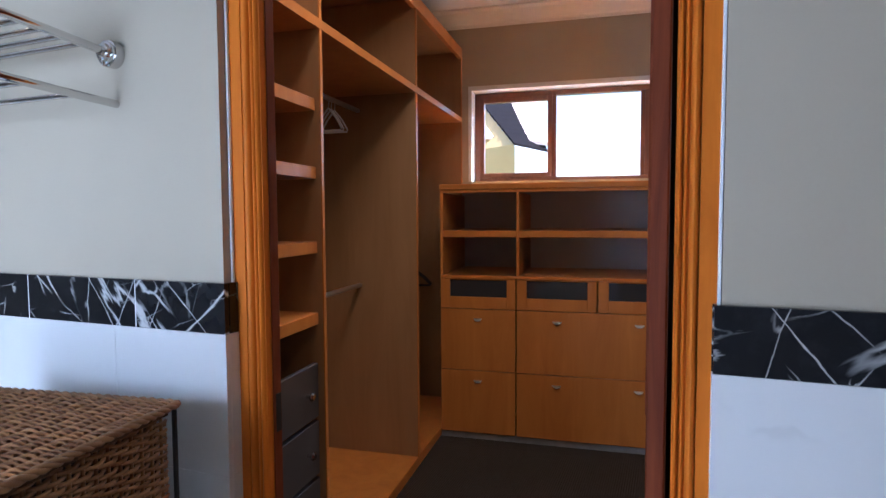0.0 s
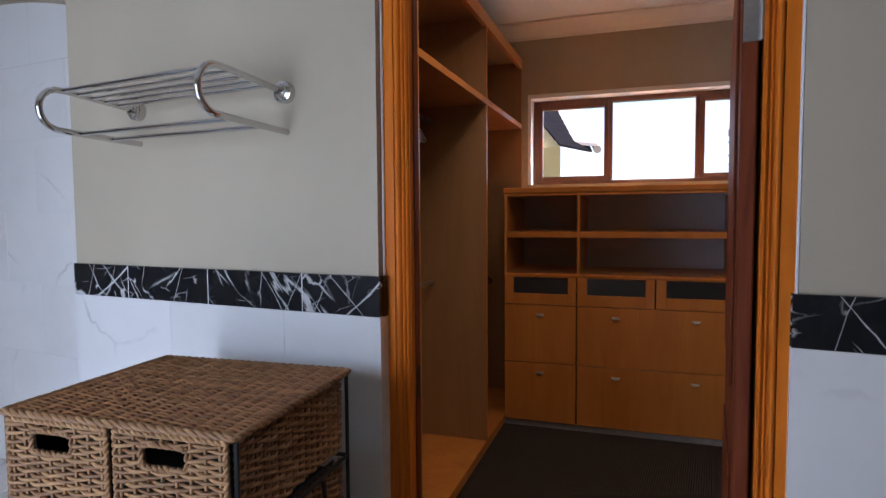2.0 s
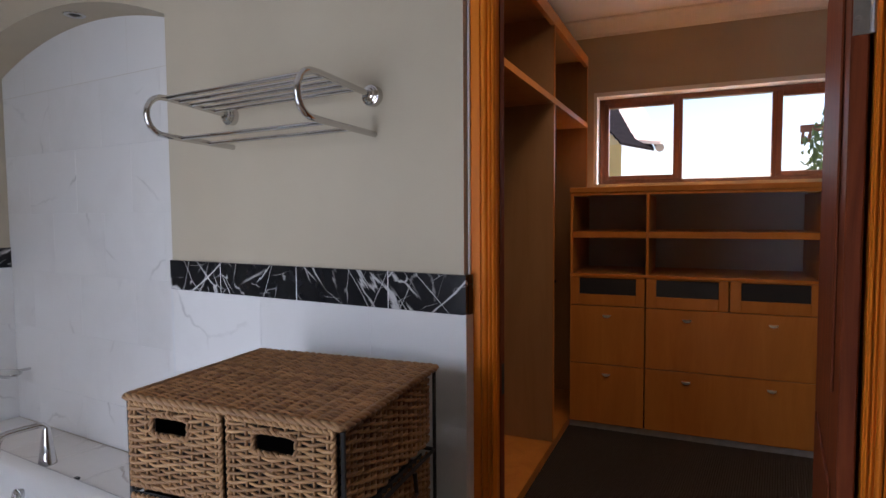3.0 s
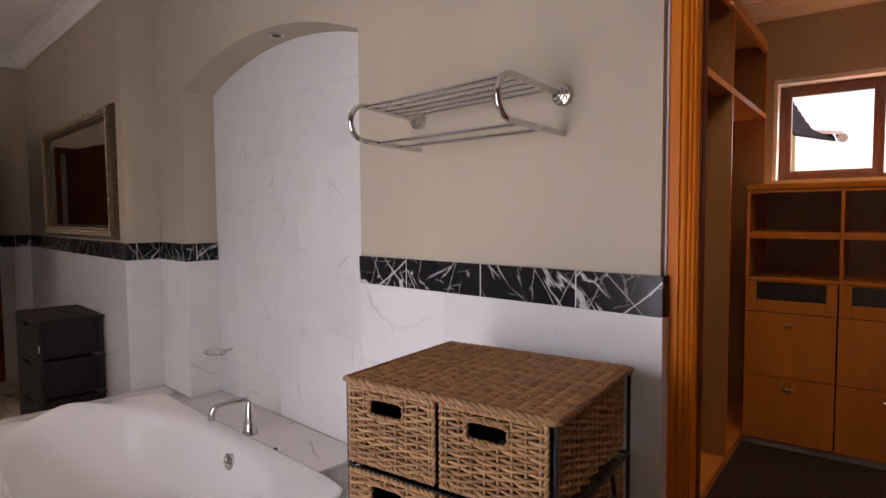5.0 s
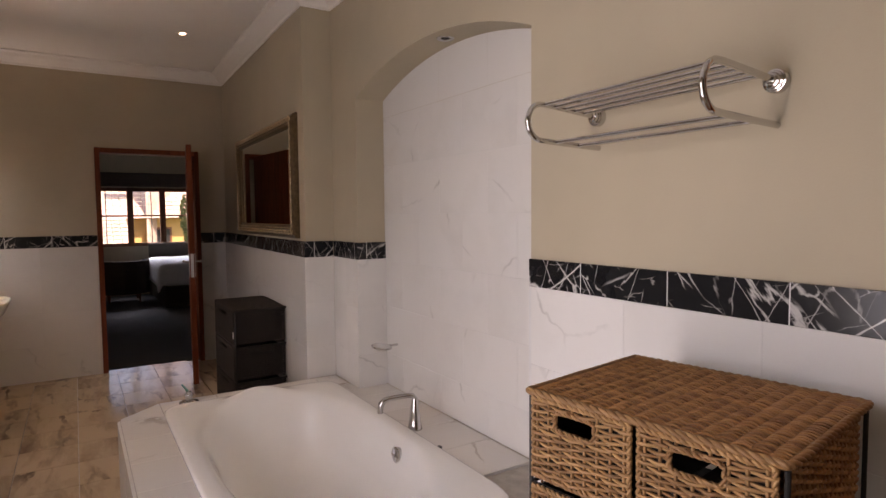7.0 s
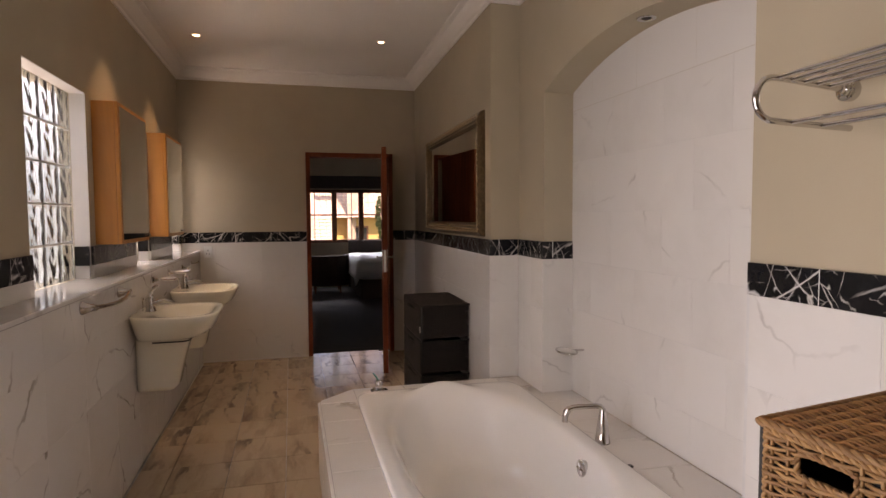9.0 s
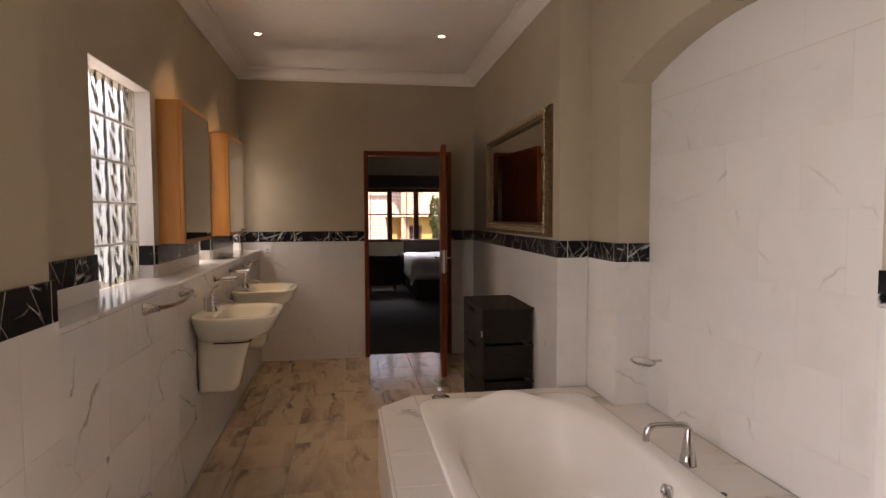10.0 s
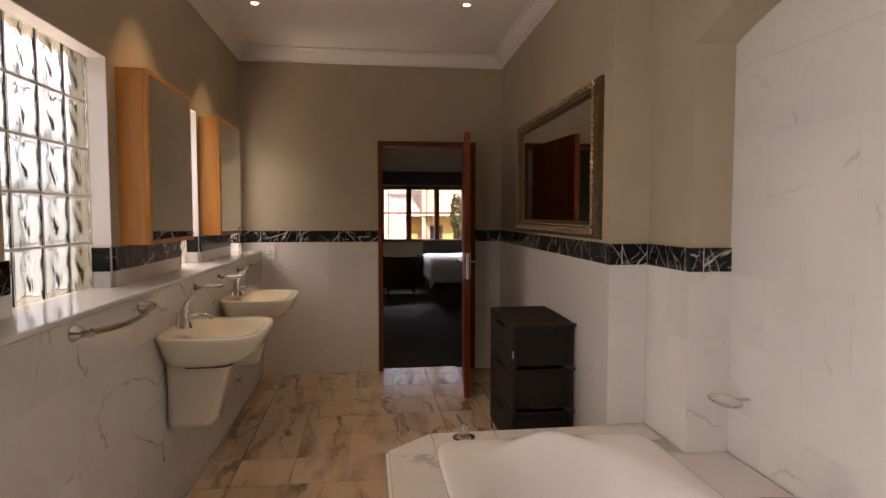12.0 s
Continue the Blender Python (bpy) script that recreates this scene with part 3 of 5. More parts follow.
def glass_block(sx, sz):
    """Two pressed panes with a folded relief on their inner faces."""
    w, h, n = sx / 2, sz / 2, 14
    b2 = bmesh.new()
    for y, face in ((0.040, 1), (-0.040, -1)):
        grids = []
        for inner in (0, 1):
            rows = []
            for i in range(n + 1):
                row = []
                for j in range(n + 1):
                    u, v = i / n, j / n
                    edge = min(1.0, 7 * min(u, 1 - u, v, 1 - v))
                    fold = math.sin(7.5 * (u + 0.55 * v) + 1.6 * math.sin(4.2 * v + 0.6)) + 0.6 * math.sin(11 * (v - 0.35 * u) + 2.0 * math.sin(5 * u))
                    d = -0.010 if inner else 0.0
                    relief = 0.0020 * fold * edge * (1 if inner else 0) - (0.004 * edge if not inner else 0)
                    row.append(b2.verts.new((-w + sx * u, y + face * (d + relief), -h + sz * v)))
                rows.append(row)
            for i in range(n):
                for j in range(n):
                    b2.faces.new((rows[i][j], rows[i + 1][j], rows[i + 1][j + 1], rows[i][j + 1])).material_index = 0 if face > 0 else 1
            grids.append(rows)
        f, k = grids
        rim = [(i, 0) for i in range(n)] + [(n, j) for j in range(n)] + [(n - i, n) for i in range(n)] + [(0, n - j) for j in range(n)]
        for (i, j), (p, q) in zip(rim, rim[1:] + rim[:1]):
            b2.faces.new((f[i][j], f[p][q], k[p][q], k[i][j])).material_index = 0 if face > 0 else 1
    me = mesh_of(b2, "glass_block", BLOCK)
    me.materials.append(BLOCK_OUTER)
    me.shade_smooth()
    me.set_sharp_from_angle(angle=radians(35))
    return me


GY = -2.548
for i, (a, b) in enumerate(WINS):
    cols, rows = (4 if i == 0 else 2), 5
    e = thing("window_%d" % (4 + i), "window of rippled clear glass blocks in white joints", "window", kind="structure")
    sx, sz = (b - a) / cols, (Z1 - LEDGE) / rows
    bm = bmesh.new()
    for y0, y1 in ((GY - 0.038, GY - 0.026), (GY + 0.026, GY + 0.038)):
        for k in range(1, cols):
            box(a + k * sx - 0.005, a + k * sx + 0.005, y0, y1, LEDGE, Z1, bm)
        for k in range(1, rows):
            for c in range(cols):
                box(a + c * sx + 0.005, a + (c + 1) * sx - 0.005, y0, y1, LEDGE + k * sz - 0.005, LEDGE + k * sz + 0.005, bm)
    part("mortar_joint", bm, GROUT_W, e)
    me = glass_block(sx - 0.010, sz - 0.010)
    for c in range(cols):
        for r in range(rows):
            ob = shared("glass_block", me, e, pose(a + (c + 0.5) * sx, GY, LEDGE + (r + 0.5) * sz))
            ob.visible_shadow = False

# dressing room door frame: moulded varnished timber
FY0, FY1 = 0.052, 0.128
e = thing("door_frame", "orange varnished moulded timber door frame", "door frame", kind="structure")


def jamb_profile(x0, x1, sgn, back):
    """Mouldings across the face of the jamb, then a rebate behind it."""
    w = x1 - x0
    pts = [(0.0, 0.022), (0.0, 0.0), (0.46, 0.0), (0.475, 0.006)]
    for u0, u1, rise in ((0.49, 0.70, 0.010), (0.73, 0.83, 0.006), (0.855, 0.98, 0.009)):
        pts += [(u0 + (u1 - u0) * (1 - math.cos(q * math.pi / 6)) / 2, 0.004 - rise * math.sin(q * math.pi / 6)) for q in range(7)]
    pts.append((1.0, 0.004))
    face = [((x0 + u * w) if sgn > 0 else (x1 - u * w), FY0 - 0.014 + d) for u, d in pts]
    s = 1 if sgn > 0 else -1
    inner = face[-1][0]
    return face[1:] + [(inner - s * back, FY1), (face[0][0], FY1)]


FY1 = 0.083
part("jamb", prism(jamb_profile(1.160, 1.241, 1, 0.0), 0, 2.13), FRAME_WOOD, e, smooth=True)
FY1 = 0.128
part("jamb", prism(jamb_profile(2.002, 2.067, -1, 0.0), 0, 2.13), FRAME_WOOD, e, smooth=True)
# thin sheet that makes the jamb's inner face darker than its front
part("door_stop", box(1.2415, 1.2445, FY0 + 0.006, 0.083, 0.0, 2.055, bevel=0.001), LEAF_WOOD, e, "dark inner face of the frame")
# black strip added behind the hinges; the gap's shade is its colour
part("door_seal", box(1.9945, 2.022, 0.1285, 0.132, 0.0, 2.055), BLACK_SLOT, e, "black strip for the shade in the hinge gap")
part("head", box(1.240, 2.008, FY0 - 0.02, FY1, 2.06, 2.13, bevel=0.004), FRAME_WOOD, e)
part("strike_plate", box(1.2447, 1.2455, 0.064, 0.080, 0.97, 1.05), IRON, e)

for bx in (1.1665, 2.062):
    part("sealant_bead", box(bx, bx + 0.005, 0.030, 0.0375, BAND1 if bx < 2 else 0.0, 2.13, bevel=0.001), WHITE_PAINT, e, "white sealant line")
d = thing("door_1", "open dark mahogany panel door to the dressing room", "door", kind="structure")
bm = box(1.964, 1.9935, 0.060, 0.835, 0.008, 2.055, bevel=0.003)
for z0, z1 in ((0.2, 0.85), (1.05, 1.9)):
    box(1.958, 1.9635, 0.185, 0.725, z0, z1, bm, 0.004)
part("leaf", bm, LEAF_WOOD, d)
for zc in (1.85, 0.25):
    bm = box(1.966, 1.992, 0.0565, 0.0595, zc - 0.085, zc + 0.085)
    tube([(1.998, 0.056, zc - 0.085), (1.998, 0.056, zc + 0.085)], 0.006, bm, 10)
    for zz in (-0.055, -0.015, 0.03, 0.065):
        lathe([(0.005, 0), (0.004, 0.002)], (1.974 if zz * 100 % 2 else 1.984, 0.0565, zc + zz), "-Y", bm, 8)
    part("hinge", bm, STEEL, d, "brushed steel butt hinge", True)

# bedroom door frame and open leaf
e = thing("door_frame_bedroom", "dark mahogany door frame of the bedroom doorway", "door frame", kind="structure")
FX0, FX1 = XW - 0.14, XW + 0.012
part("jamb", box(FX0, FX1, DY0 + 0.0005, DY0 + 0.042, 0, 2.08, bevel=0.004), LEAF_WOOD, e)
part("jamb", box(FX0, FX1, DY1 - 0.042, DY1 - 0.0005, 0, 2.08, bevel=0.004), LEAF_WOOD, e)
part("head", box(FX0, FX1, DY0 + 0.042, DY1 - 0.042, 2.035, 2.079, bevel=0.004), LEAF_WOOD, e)
d = thing("door_2", "open mahogany door with a lever handle to the bedroom", "door", kind="structure", at=pose(XW + 0.02, DY1 - 0.102, 0, 0, 0, -8.2))
bm = box(0.0, 0.875, -0.021, 0.021, 0.008, 2.048, bevel=0.003)
for z0, z1 in ((0.2, 0.85), (1.08, 1.9)):
    for s in (-1, 1):
        box(0.12, 0.755, s * 0.0235 - 0.002, s * 0.0235 + 0.002, z0, z1, bm, 0.0015)
part("leaf", bm, LEAF_WOOD, d)
for s in (-1, 1):
    bm = box(0.795, 0.835, s * 0.024 - 0.003, s * 0.024 + 0.003, 0.93, 1.13, bevel=0.002)
    part("lock_plate", bm, STEEL, d)
    bm = tube([(0.815, s * 0.027, 1.06), (0.815, s * 0.06, 1.06), (0.80, s * 0.068, 1.06), (0.70, s * 0.068, 1.06)], 0.008, n=10)
    part("lever_handle", bm, CHROME, d, "chrome lever handle", True)
part("latch", box(0.8735, 0.8765, -0.012, 0.012, 0.93, 1.13), STEEL, d)


# ---- bath deck ----
DECK = 0.40
deck = thing("bath_deck", "marble tiled platform built round the bathtub", "bath surround", kind="structure")
OUT = [(-1.93, -0.18), (-1.93, -1.06), (-1.75, -1.26), (0.45, -1.26), (0.45, 0.0)]
lo = DECK - T
bm = prism([(-1.93, -0.18), (-1.93, -1.06), (-1.75, -1.26), (-1.70, -1.26), (-1.70, -0.18)], 0, lo)
prism([(-1.70, -1.26), (0.45, -1.26), (0.45, -0.99), (-1.70, -0.99)], 0, lo, bm)
prism([(-1.93, -0.18), (-1.93, -0.002), (-1.70, -0.002), (-1.70, -0.18)], 0, lo, bm)
prism([(-1.70, -0.15), (0.0, -0.15), (0.0, 0.19), (-1.56, 0.19), (-1.56, -0.002), (-1.70, -0.002)], 0, lo, bm)
prism([(-0.02, -0.99), (0.45, -0.99), (0.45, -0.002), (0.0, -0.002), (0.0, -0.15), (-0.02, -0.15)], 0, lo, bm)
part("core", bm, GROUT, deck)

# ---- bathtub ----
tub = thing("bathtub", "glossy white drop-in bathtub with a raised headrest", "bathtub")
CX, CY, A, B = -0.865, -0.575, 0.915, 0.485


def headrest(k):
    return lambda x, y: k * math.exp(-(abs(y - CY) / 0.175) ** 2.2) * max(0.0, min(1.0, (-1.36 - x) / 0.22))


def tub_ring(da, db, z, p, k, shift=0.0):
    return superring(CX + shift, CY, A - da, B - db, z, p, 160, headrest(k) if k else None)


rings = [tub_ring(0.03, 0.03, DECK - 0.03, 14, 0), tub_ring(0.0, 0.0, DECK + 0.001, 18, 0), tub_ring(0.0, 0.0, DECK + 0.014, 18, 0),
         tub_ring(0.005, 0.005, DECK + 0.022, 16, 0), tub_ring(0.015, 0.015, DECK + 0.026, 14, 0), tub_ring(0.045, 0.050, DECK + 0.026, 7, 0.006), tub_ring(0.066, 0.066, DECK + 0.024, 3.6, 0.026),
         tub_ring(0.082, 0.078, DECK + 0.020, 2.9, 0.052), tub_ring(0.098, 0.090, DECK + 0.009, 2.55, 0.070), tub_ring(0.118, 0.104, DECK - 0.014, 2.42, 0.080), tub_ring(0.148, 0.122, DECK - 0.055, 2.36, 0.076), tub_ring(0.19, 0.142, DECK - 0.115, 2.32, 0.050, 0.01),
         tub_ring(0.26, 0.165, DECK - 0.20, 2.3, 0.016, 0.03), tub_ring(0.33, 0.190, DECK - 0.27, 2.3, 0, 0.05), tub_ring(0.41, 0.235, DECK - 0.305, 2.3, 0, 0.06), tub_ring(0.60, 0.34, DECK - 0.315, 2.3, 0, 0.06)]
part("shell", loft(rings, cap1=True), CERAMIC, tub, smooth="all")

# ---- bathroom fittings ----
bm = lathe([(0.030, -0.02), (0.038, 0.004), (0.039, 0.010), (0.033, 0.015), (0.026, 0.016)], (-0.66, -0.212, 0.355), "-Y", n=28)
for k in range(6):
    a = k * math.pi / 3
    tube([(-0.66 + 0.004 * math.cos(a), -0.229, 0.355 + 0.004 * math.sin(a)), (-0.66 + 0.026 * math.cos(a), -0.229, 0.355 + 0.026 * math.sin(a))], 0.0035, bm, 6)
part("overflow", bm, CHROME, tub, "round chrome overflow grille", True)


def bath_spout():
    e = thing("bath_tap", "tall chrome swan bath spout on the marble deck", "tap")
    bx, by = -0.795, -0.045
    part("base", lathe([(0.036, 0), (0.036, 0.003), (0.034, 0.008), (0.027, 0.06), (0.019, 0.12), (0.014, 0.155)], (bx, by, DECK), n=20), CHROME, e, smooth=True)
    dx, dy = -0.28, -0.96
    pts = [(bx, by, 0.54)] + [(bx + dx * s, by + dy * s, z) for s, z in ((0.003, 0.556), (0.012, 0.567), (0.03, 0.570), (0.09, 0.566), (0.13, 0.562), (0.150, 0.556), (0.163, 0.542), (0.170, 0.520), (0.172, 0.495))]
    part("spout", tube(pts, [0.013, 0.013, 0.013, 0.0125, 0.012, 0.0125, 0.014, 0.015, 0.015, 0.014], n=14), CHROME, e, smooth=True)
    return e


bath_spout()


def bath_mixer():
    e = thing("bath_mixer", "round chrome bath mixer lever on the deck corner", "tap")
    x, y = -1.86, -0.91
    part("gasket", lathe([(0.052, 0), (0.052, 0.004), (0.046, 0.005)], (x, y, DECK), n=24), BLACK_SLOT, e, "dark rubber ring")
    part("base", lathe([(0.045, 0.004), (0.045, 0.008), (0.036, 0.012), (0.020, 0.018)], (x, y, DECK), n=24), CHROME, e, smooth=True)
    part("body", lathe([(0.019, 0.012), (0.021, 0.03), (0.022, 0.045), (0.017, 0.058), (0.008, 0.064)], (x, y, DECK), n=20), CHROME, e, smooth=True)
    part("lever", tube([(x + 0.005, y, DECK + 0.05), (x - 0.01, y - 0.012, DECK + 0.075), (x - 0.03, y - 0.03, DECK + 0.098)], [0.008, 0.0065, 0.005], n=8), plain("green_patina", (0.10, 0.22, 0.16), 0.3, 0.6), e, "greenish lever tip", smooth=True)
    return e


bath_mixer()
part("waste_plug", lathe([(0.012, 0), (0.014, 0.004), (0.009, 0.009)], (-0.53, -0.07, DECK), n=14), plain("dark_plug", (0.03, 0.03, 0.03), 0.4), None)
tagged(bpy.data.objects["waste_plug"], "small dark plug button set in the marble deck", "plug")


def soap_dish():
    e = thing("soap_dish", "oval frosted soap dish in a chrome wall ring", "soap dish")
    c = (-1.42, 0.085, 0.672)
    ring = [(c[0] + 0.085 * math.cos(a), c[1] + 0.05 * math.sin(a), c[2]) for a in (2 * math.pi * k / 28 for k in range(29))]
    part("ring", tube(ring, 0.005, n=8), CHROME, e, smooth=True)
    rings = [superring(c[0], c[1], 0.08 * s, 0.045 * s, c[2] + z, 2.2, 28) for s, z in ((1.0, 0.004), (0.96, 0.002), (0.85, -0.012), (0.6, -0.018), (0.3, -0.019))]
    part("dish", loft(rings, cap1=True), SOAP_GLASS, e, smooth="all")
    part("bracket", tube([(c[0], c[1] + 0.05, c[2]), (c[0], 0.191, c[2])], 0.007, n=8), CHROME, e, smooth=True)


soap_dish()


def towel_rack():
    e = thing("towel_rack", "chrome tubular hotel towel rack fixed to the wall", "towel rack")
    xs = (0.329, 0.891)
    for x, up in zip(xs, (0.0, 0.005)):
        pts = [(x, 0.0, 1.754 + up), (x, -0.12, 1.765 + up), (x, -0.215, 1.773 + up)]
        for k in range(9):
            a = radians(80 - k * 20)
            pts.append((x, -0.234 - 0.050 * math.cos(a), 1.720 + up / 2 + (0.053 + up / 2) * math.sin(a)))
        pts += [(x, -0.20, 1.665), (x, -0.09, 1.660), (x, T, 1.656)]
        part("bracket", tube(pts, 0.0085, n=12), CHROME, e, smooth=True)
        part("flange", lathe([(0.0285, -T), (0.0285, 0.004), (0.0275, 0.008), (0.024, 0.009), (0.023, 0.013), (0.019, 0.014), (0.017, 0.020), (0.012, 0.021), (0.010, 0.026)], (x, 0.0, 1.753 + up), "-Y", n=24), CHROME, e, "round chrome wall flange", True)
    for y in (-0.06, -0.10, -0.14, -0.18, -0.22):
        z = 1.760 + 0.085 * (-0.06 - y)
        part("rod", tube([(xs[0], y, z), (xs[1], y, z + 0.005)], 0.006, n=10), CHROME, e, smooth=True)
    for y, z in ((-0.176, 1.664), (-0.082, 1.659)):
        part("rod", tube([(xs[0], y, z), (xs[1], y, z)], 0.006, n=10), CHROME, e, smooth=True)


towel_rack()


# ---- woven basket drawers ----
def weave(w, h, stakes, pitch, amp, r, hole=None, nseg=4, seed=1):
    """Woven strands over upright ribs: x across, z up, the face towards -y."""
    rnd = random.Random(seed)
    bm = bmesh.new()
    rows = int(h / pitch)
    step = w / stakes
    for k in range(rows):
        z = (k + 0.5) * pitch
        wob = rnd.uniform(-0.0012, 0.0012)
        pts, n = [], stakes * nseg
        for i in range(n + 1):
            x = w * i / n
            ph = math.pi * x / step + (math.pi if k % 2 else 0)
            p = (x, -amp * math.sin(ph) * 1.0, z + wob + 0.0018 * math.sin(x * 31 + k * 0.7) + rnd.uniform(-0.0007, 0.0007))
            inside = hole and hole[0] < x < hole[1] and hole[2] < z < hole[3]
            if inside:
                if len(pts) > 1:
                    tube(pts, r * rnd.uniform(0.85, 1.1), bm, 5, False)
                pts = []
            else:
                pts.append(p)
        if len(pts) > 1:
            tube(pts, r * rnd.uniform(0.85, 1.1), bm, 5, False)
    for i in range(stakes + 1):
        x = (i + 0.5) * step
        if x > w:
            continue
        if hole and hole[0] < x < hole[1]:
            tube([(x, 0, 0), (x, 0, hole[2])], r * 0.9, bm, 5, False)
            tube([(x, 0, hole[3]), (x, 0, h)], r * 0.9, bm, 5, False)
        else:
            tube([(x, 0, 0), (x, 0, h)], r * 0.9, bm, 5, False)
    return bm


def rope(points, r, bm=None, turns=38, strands=2):
    """A twisted border of strands round a polyline."""
    bm = bm or bmesh.new()
    pts = [Vector(p) for p in points]
    lens = [(b - a).length for a, b in zip(pts, pts[1:])]
    total = sum(lens)
    n = max(6, int(total / 0.0045))
    for s in range(strands):
        out = []
        for i in range(n + 1):
            d = total * i / n
            k = 0
            while k < len(lens) - 1 and d > lens[k]:
                d -= lens[k]
                k += 1
            p = pts[k].lerp(pts[k + 1], min(1.0, d / lens[k]))
            t = (pts[k + 1] - pts[k]).normalized()
            u = t.orthogonal().normalized()
            v = t.cross(u)
            a = turns * total * 2 * math.pi * i / n + s * 2 * math.pi / strands
            out.append(p + (u * math.cos(a) + v * math.sin(a)) * r * 0.5)
        tube(out, r * 0.62, bm, 5)
    return bm


def basket_tower(at, W, D, TOP, tiers, pitch, cols, wick, label, simple=False):
    e = thing("basket_drawers", label, "basket drawers", at=at)
    # local: x across the front, y depth (front at -D/2), z up
    R = 0.0048
    xs, ys = (-W / 2 + R, W / 2 - R), (-D / 2 + R, D / 2 - R)
    for x in xs:
        for y in ys:
            part("post", tube([(x, y, 0), (x, y, TOP - 0.02)], R, n=8), IRON, e, smooth=True)
    for k in range(tiers):
        z = TOP - 0.03 - (k + 1) * pitch + 0.01
        for a, b in (((xs[0], ys[0]), (xs[1], ys[0])), ((xs[1], ys[0]), (xs[1], ys[1])), ((xs[1], ys[1]), (xs[0], ys[1])), ((xs[0], ys[1]), (xs[0], ys[0]))):
            part("rail", tube([(*a, z), (*b, z)], 0.005, n=6), IRON, e)
    # lid: woven top in a rope border
    top = weave(W - 0.012, D - 0.012, int(W / 0.030), 0.0064, 0.0042, 0.0030, seed=7)
    bmesh.ops.transform(top, matrix=Matrix.Translation((-W / 2 + 0.006, -D / 2 + 0.006, TOP - 0.010)) @ Matrix.Rotation(radians(-90), 4, "X"), verts=top.verts)
    tagged(part("lid", top, WICKER_LID if wick is WICKER else wick, e, "woven flat lid", "all"), kind="stuff")
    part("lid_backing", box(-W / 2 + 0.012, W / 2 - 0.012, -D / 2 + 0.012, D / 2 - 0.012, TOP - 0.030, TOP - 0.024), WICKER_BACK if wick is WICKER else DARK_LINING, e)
    c = [(-W / 2, -D / 2), (W / 2, -D / 2), (W / 2, D / 2), (-W / 2, D / 2), (-W / 2, -D / 2)]
    part("lid_border", rope([(x, y, TOP - 0.011) for x, y in c], 0.0078, turns=17, strands=3), wick, e, "twisted border", "all")
    # drawers
    gap = 0.012
    dw = (W - 0.03 - gap * (cols - 1)) / cols
    dh = pitch - 0.022
    front = -D / 2 - 0.004
    for k in range(tiers):
        z0 = TOP - 0.034 - (k + 1) * pitch + 0.036
        for c2 in range(cols):
            x0 = -W / 2 + 0.015 + c2 * (dw + gap)
            hole = (dw * 0.27, dw * 0.66, dh - 0.056, dh - 0.018)
            hx0, hx1, hz0, hz1 = x0 + hole[0], x0 + hole[1], z0 + hole[2], z0 + hole[3]
            bm = box(x0 + 0.004, hx0 - 0.002, front + 0.008, front + 0.011, z0 + 0.004, z0 + dh - 0.006)
            box(hx1 + 0.002, x0 + dw - 0.004, front + 0.008, front + 0.011, z0 + 0.004, z0 + dh - 0.006, bm)
            box(hx0 - 0.002, hx1 + 0.002, front + 0.008, front + 0.011, z0 + 0.004, hz0, bm)
            box(x0 + 0.004, x0 + dw - 0.004, D / 2 - 0.04, D / 2 - 0.035, z0, z0 + dh - 0.02, bm)
            box(x0 + 0.004, x0 + dw - 0.004, front + 0.012, D / 2 - 0.04, z0, z0 + 0.004, bm)
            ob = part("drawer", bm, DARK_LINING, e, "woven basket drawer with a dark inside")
            dr = weave(dw, dh, max(6, int(dw / 0.0265)), 0.0078, 0.0047, 0.0039, hole, seed=20 + k * 3 + c2)
            bmesh.ops.transform(dr, matrix=Matrix.Translation((x0, front, z0)), verts=dr.verts)
            tagged(part("woven_front", dr, wick, ob, "woven wicker front", "all"), kind="stuff")
            rim = rope([(x0, front, z0 + dh), (x0 + dw, front, z0 + dh)], 0.006)
            rope([(x0, front, z0 + 0.004), (x0 + dw, front, z0 + 0.004)], 0.007, rim)
            for sx in (0.004, dw - 0.004):
                rope([(x0 + sx, front, z0), (x0 + sx, front, z0 + dh)], 0.006, rim)
            part("rim", rim, wick, ob, "twisted rim", "all")
            ring = [((hx0 + hx1) / 2 + ((hx1 - hx0) / 2 + 0.002) * math.copysign(abs(math.cos(a)) ** 0.35, math.cos(a)), front - 0.002, (hz0 + hz1) / 2 + ((hz1 - hz0) / 2 + 0.002) * math.copysign(abs(math.sin(a)) ** 0.45, math.sin(a))) for a in (2 * math.pi * q / 32 + 0.05 for q in range(33))]
            part("grip", rope(ring, 0.006), wick, ob, "rope-edged hand hole", "all")
        for sgn in ((1,) if simple else (-1, 1)):
            sd = weave(D - 0.03, dh, int(D / 0.0265), 0.0078, 0.0045, 0.0039, seed=60 + k)
            x = sgn * (W / 2 - 0.016)
            m = Matrix.Translation((x, -D / 2 + 0.015, z0)) @ Matrix.Rotation(radians(90), 4, "Z")
            bmesh.ops.transform(sd, matrix=m, verts=sd.verts)
            tagged(part("side_panel", sd, wick, e, "woven side", "all"), kind="stuff")
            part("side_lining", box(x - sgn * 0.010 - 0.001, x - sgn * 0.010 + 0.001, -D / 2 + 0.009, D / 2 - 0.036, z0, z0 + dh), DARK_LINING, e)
    z = TOP - 0.03 - pitch + 0.01
    for sgn in (-1, 1):
        x = sgn * (W / 2 + 0.004)
        part("handle", tube([(x, -0.085, z), (x + sgn * 0.006, -0.082, z - 0.045), (x + sgn * 0.006, 0.0, z - 0.05), (x + sgn * 0.006, 0.07, z - 0.045), (x, 0.073, z)], 0.005, n=8), IRON, e, "black iron carrying handle", True)
    return e


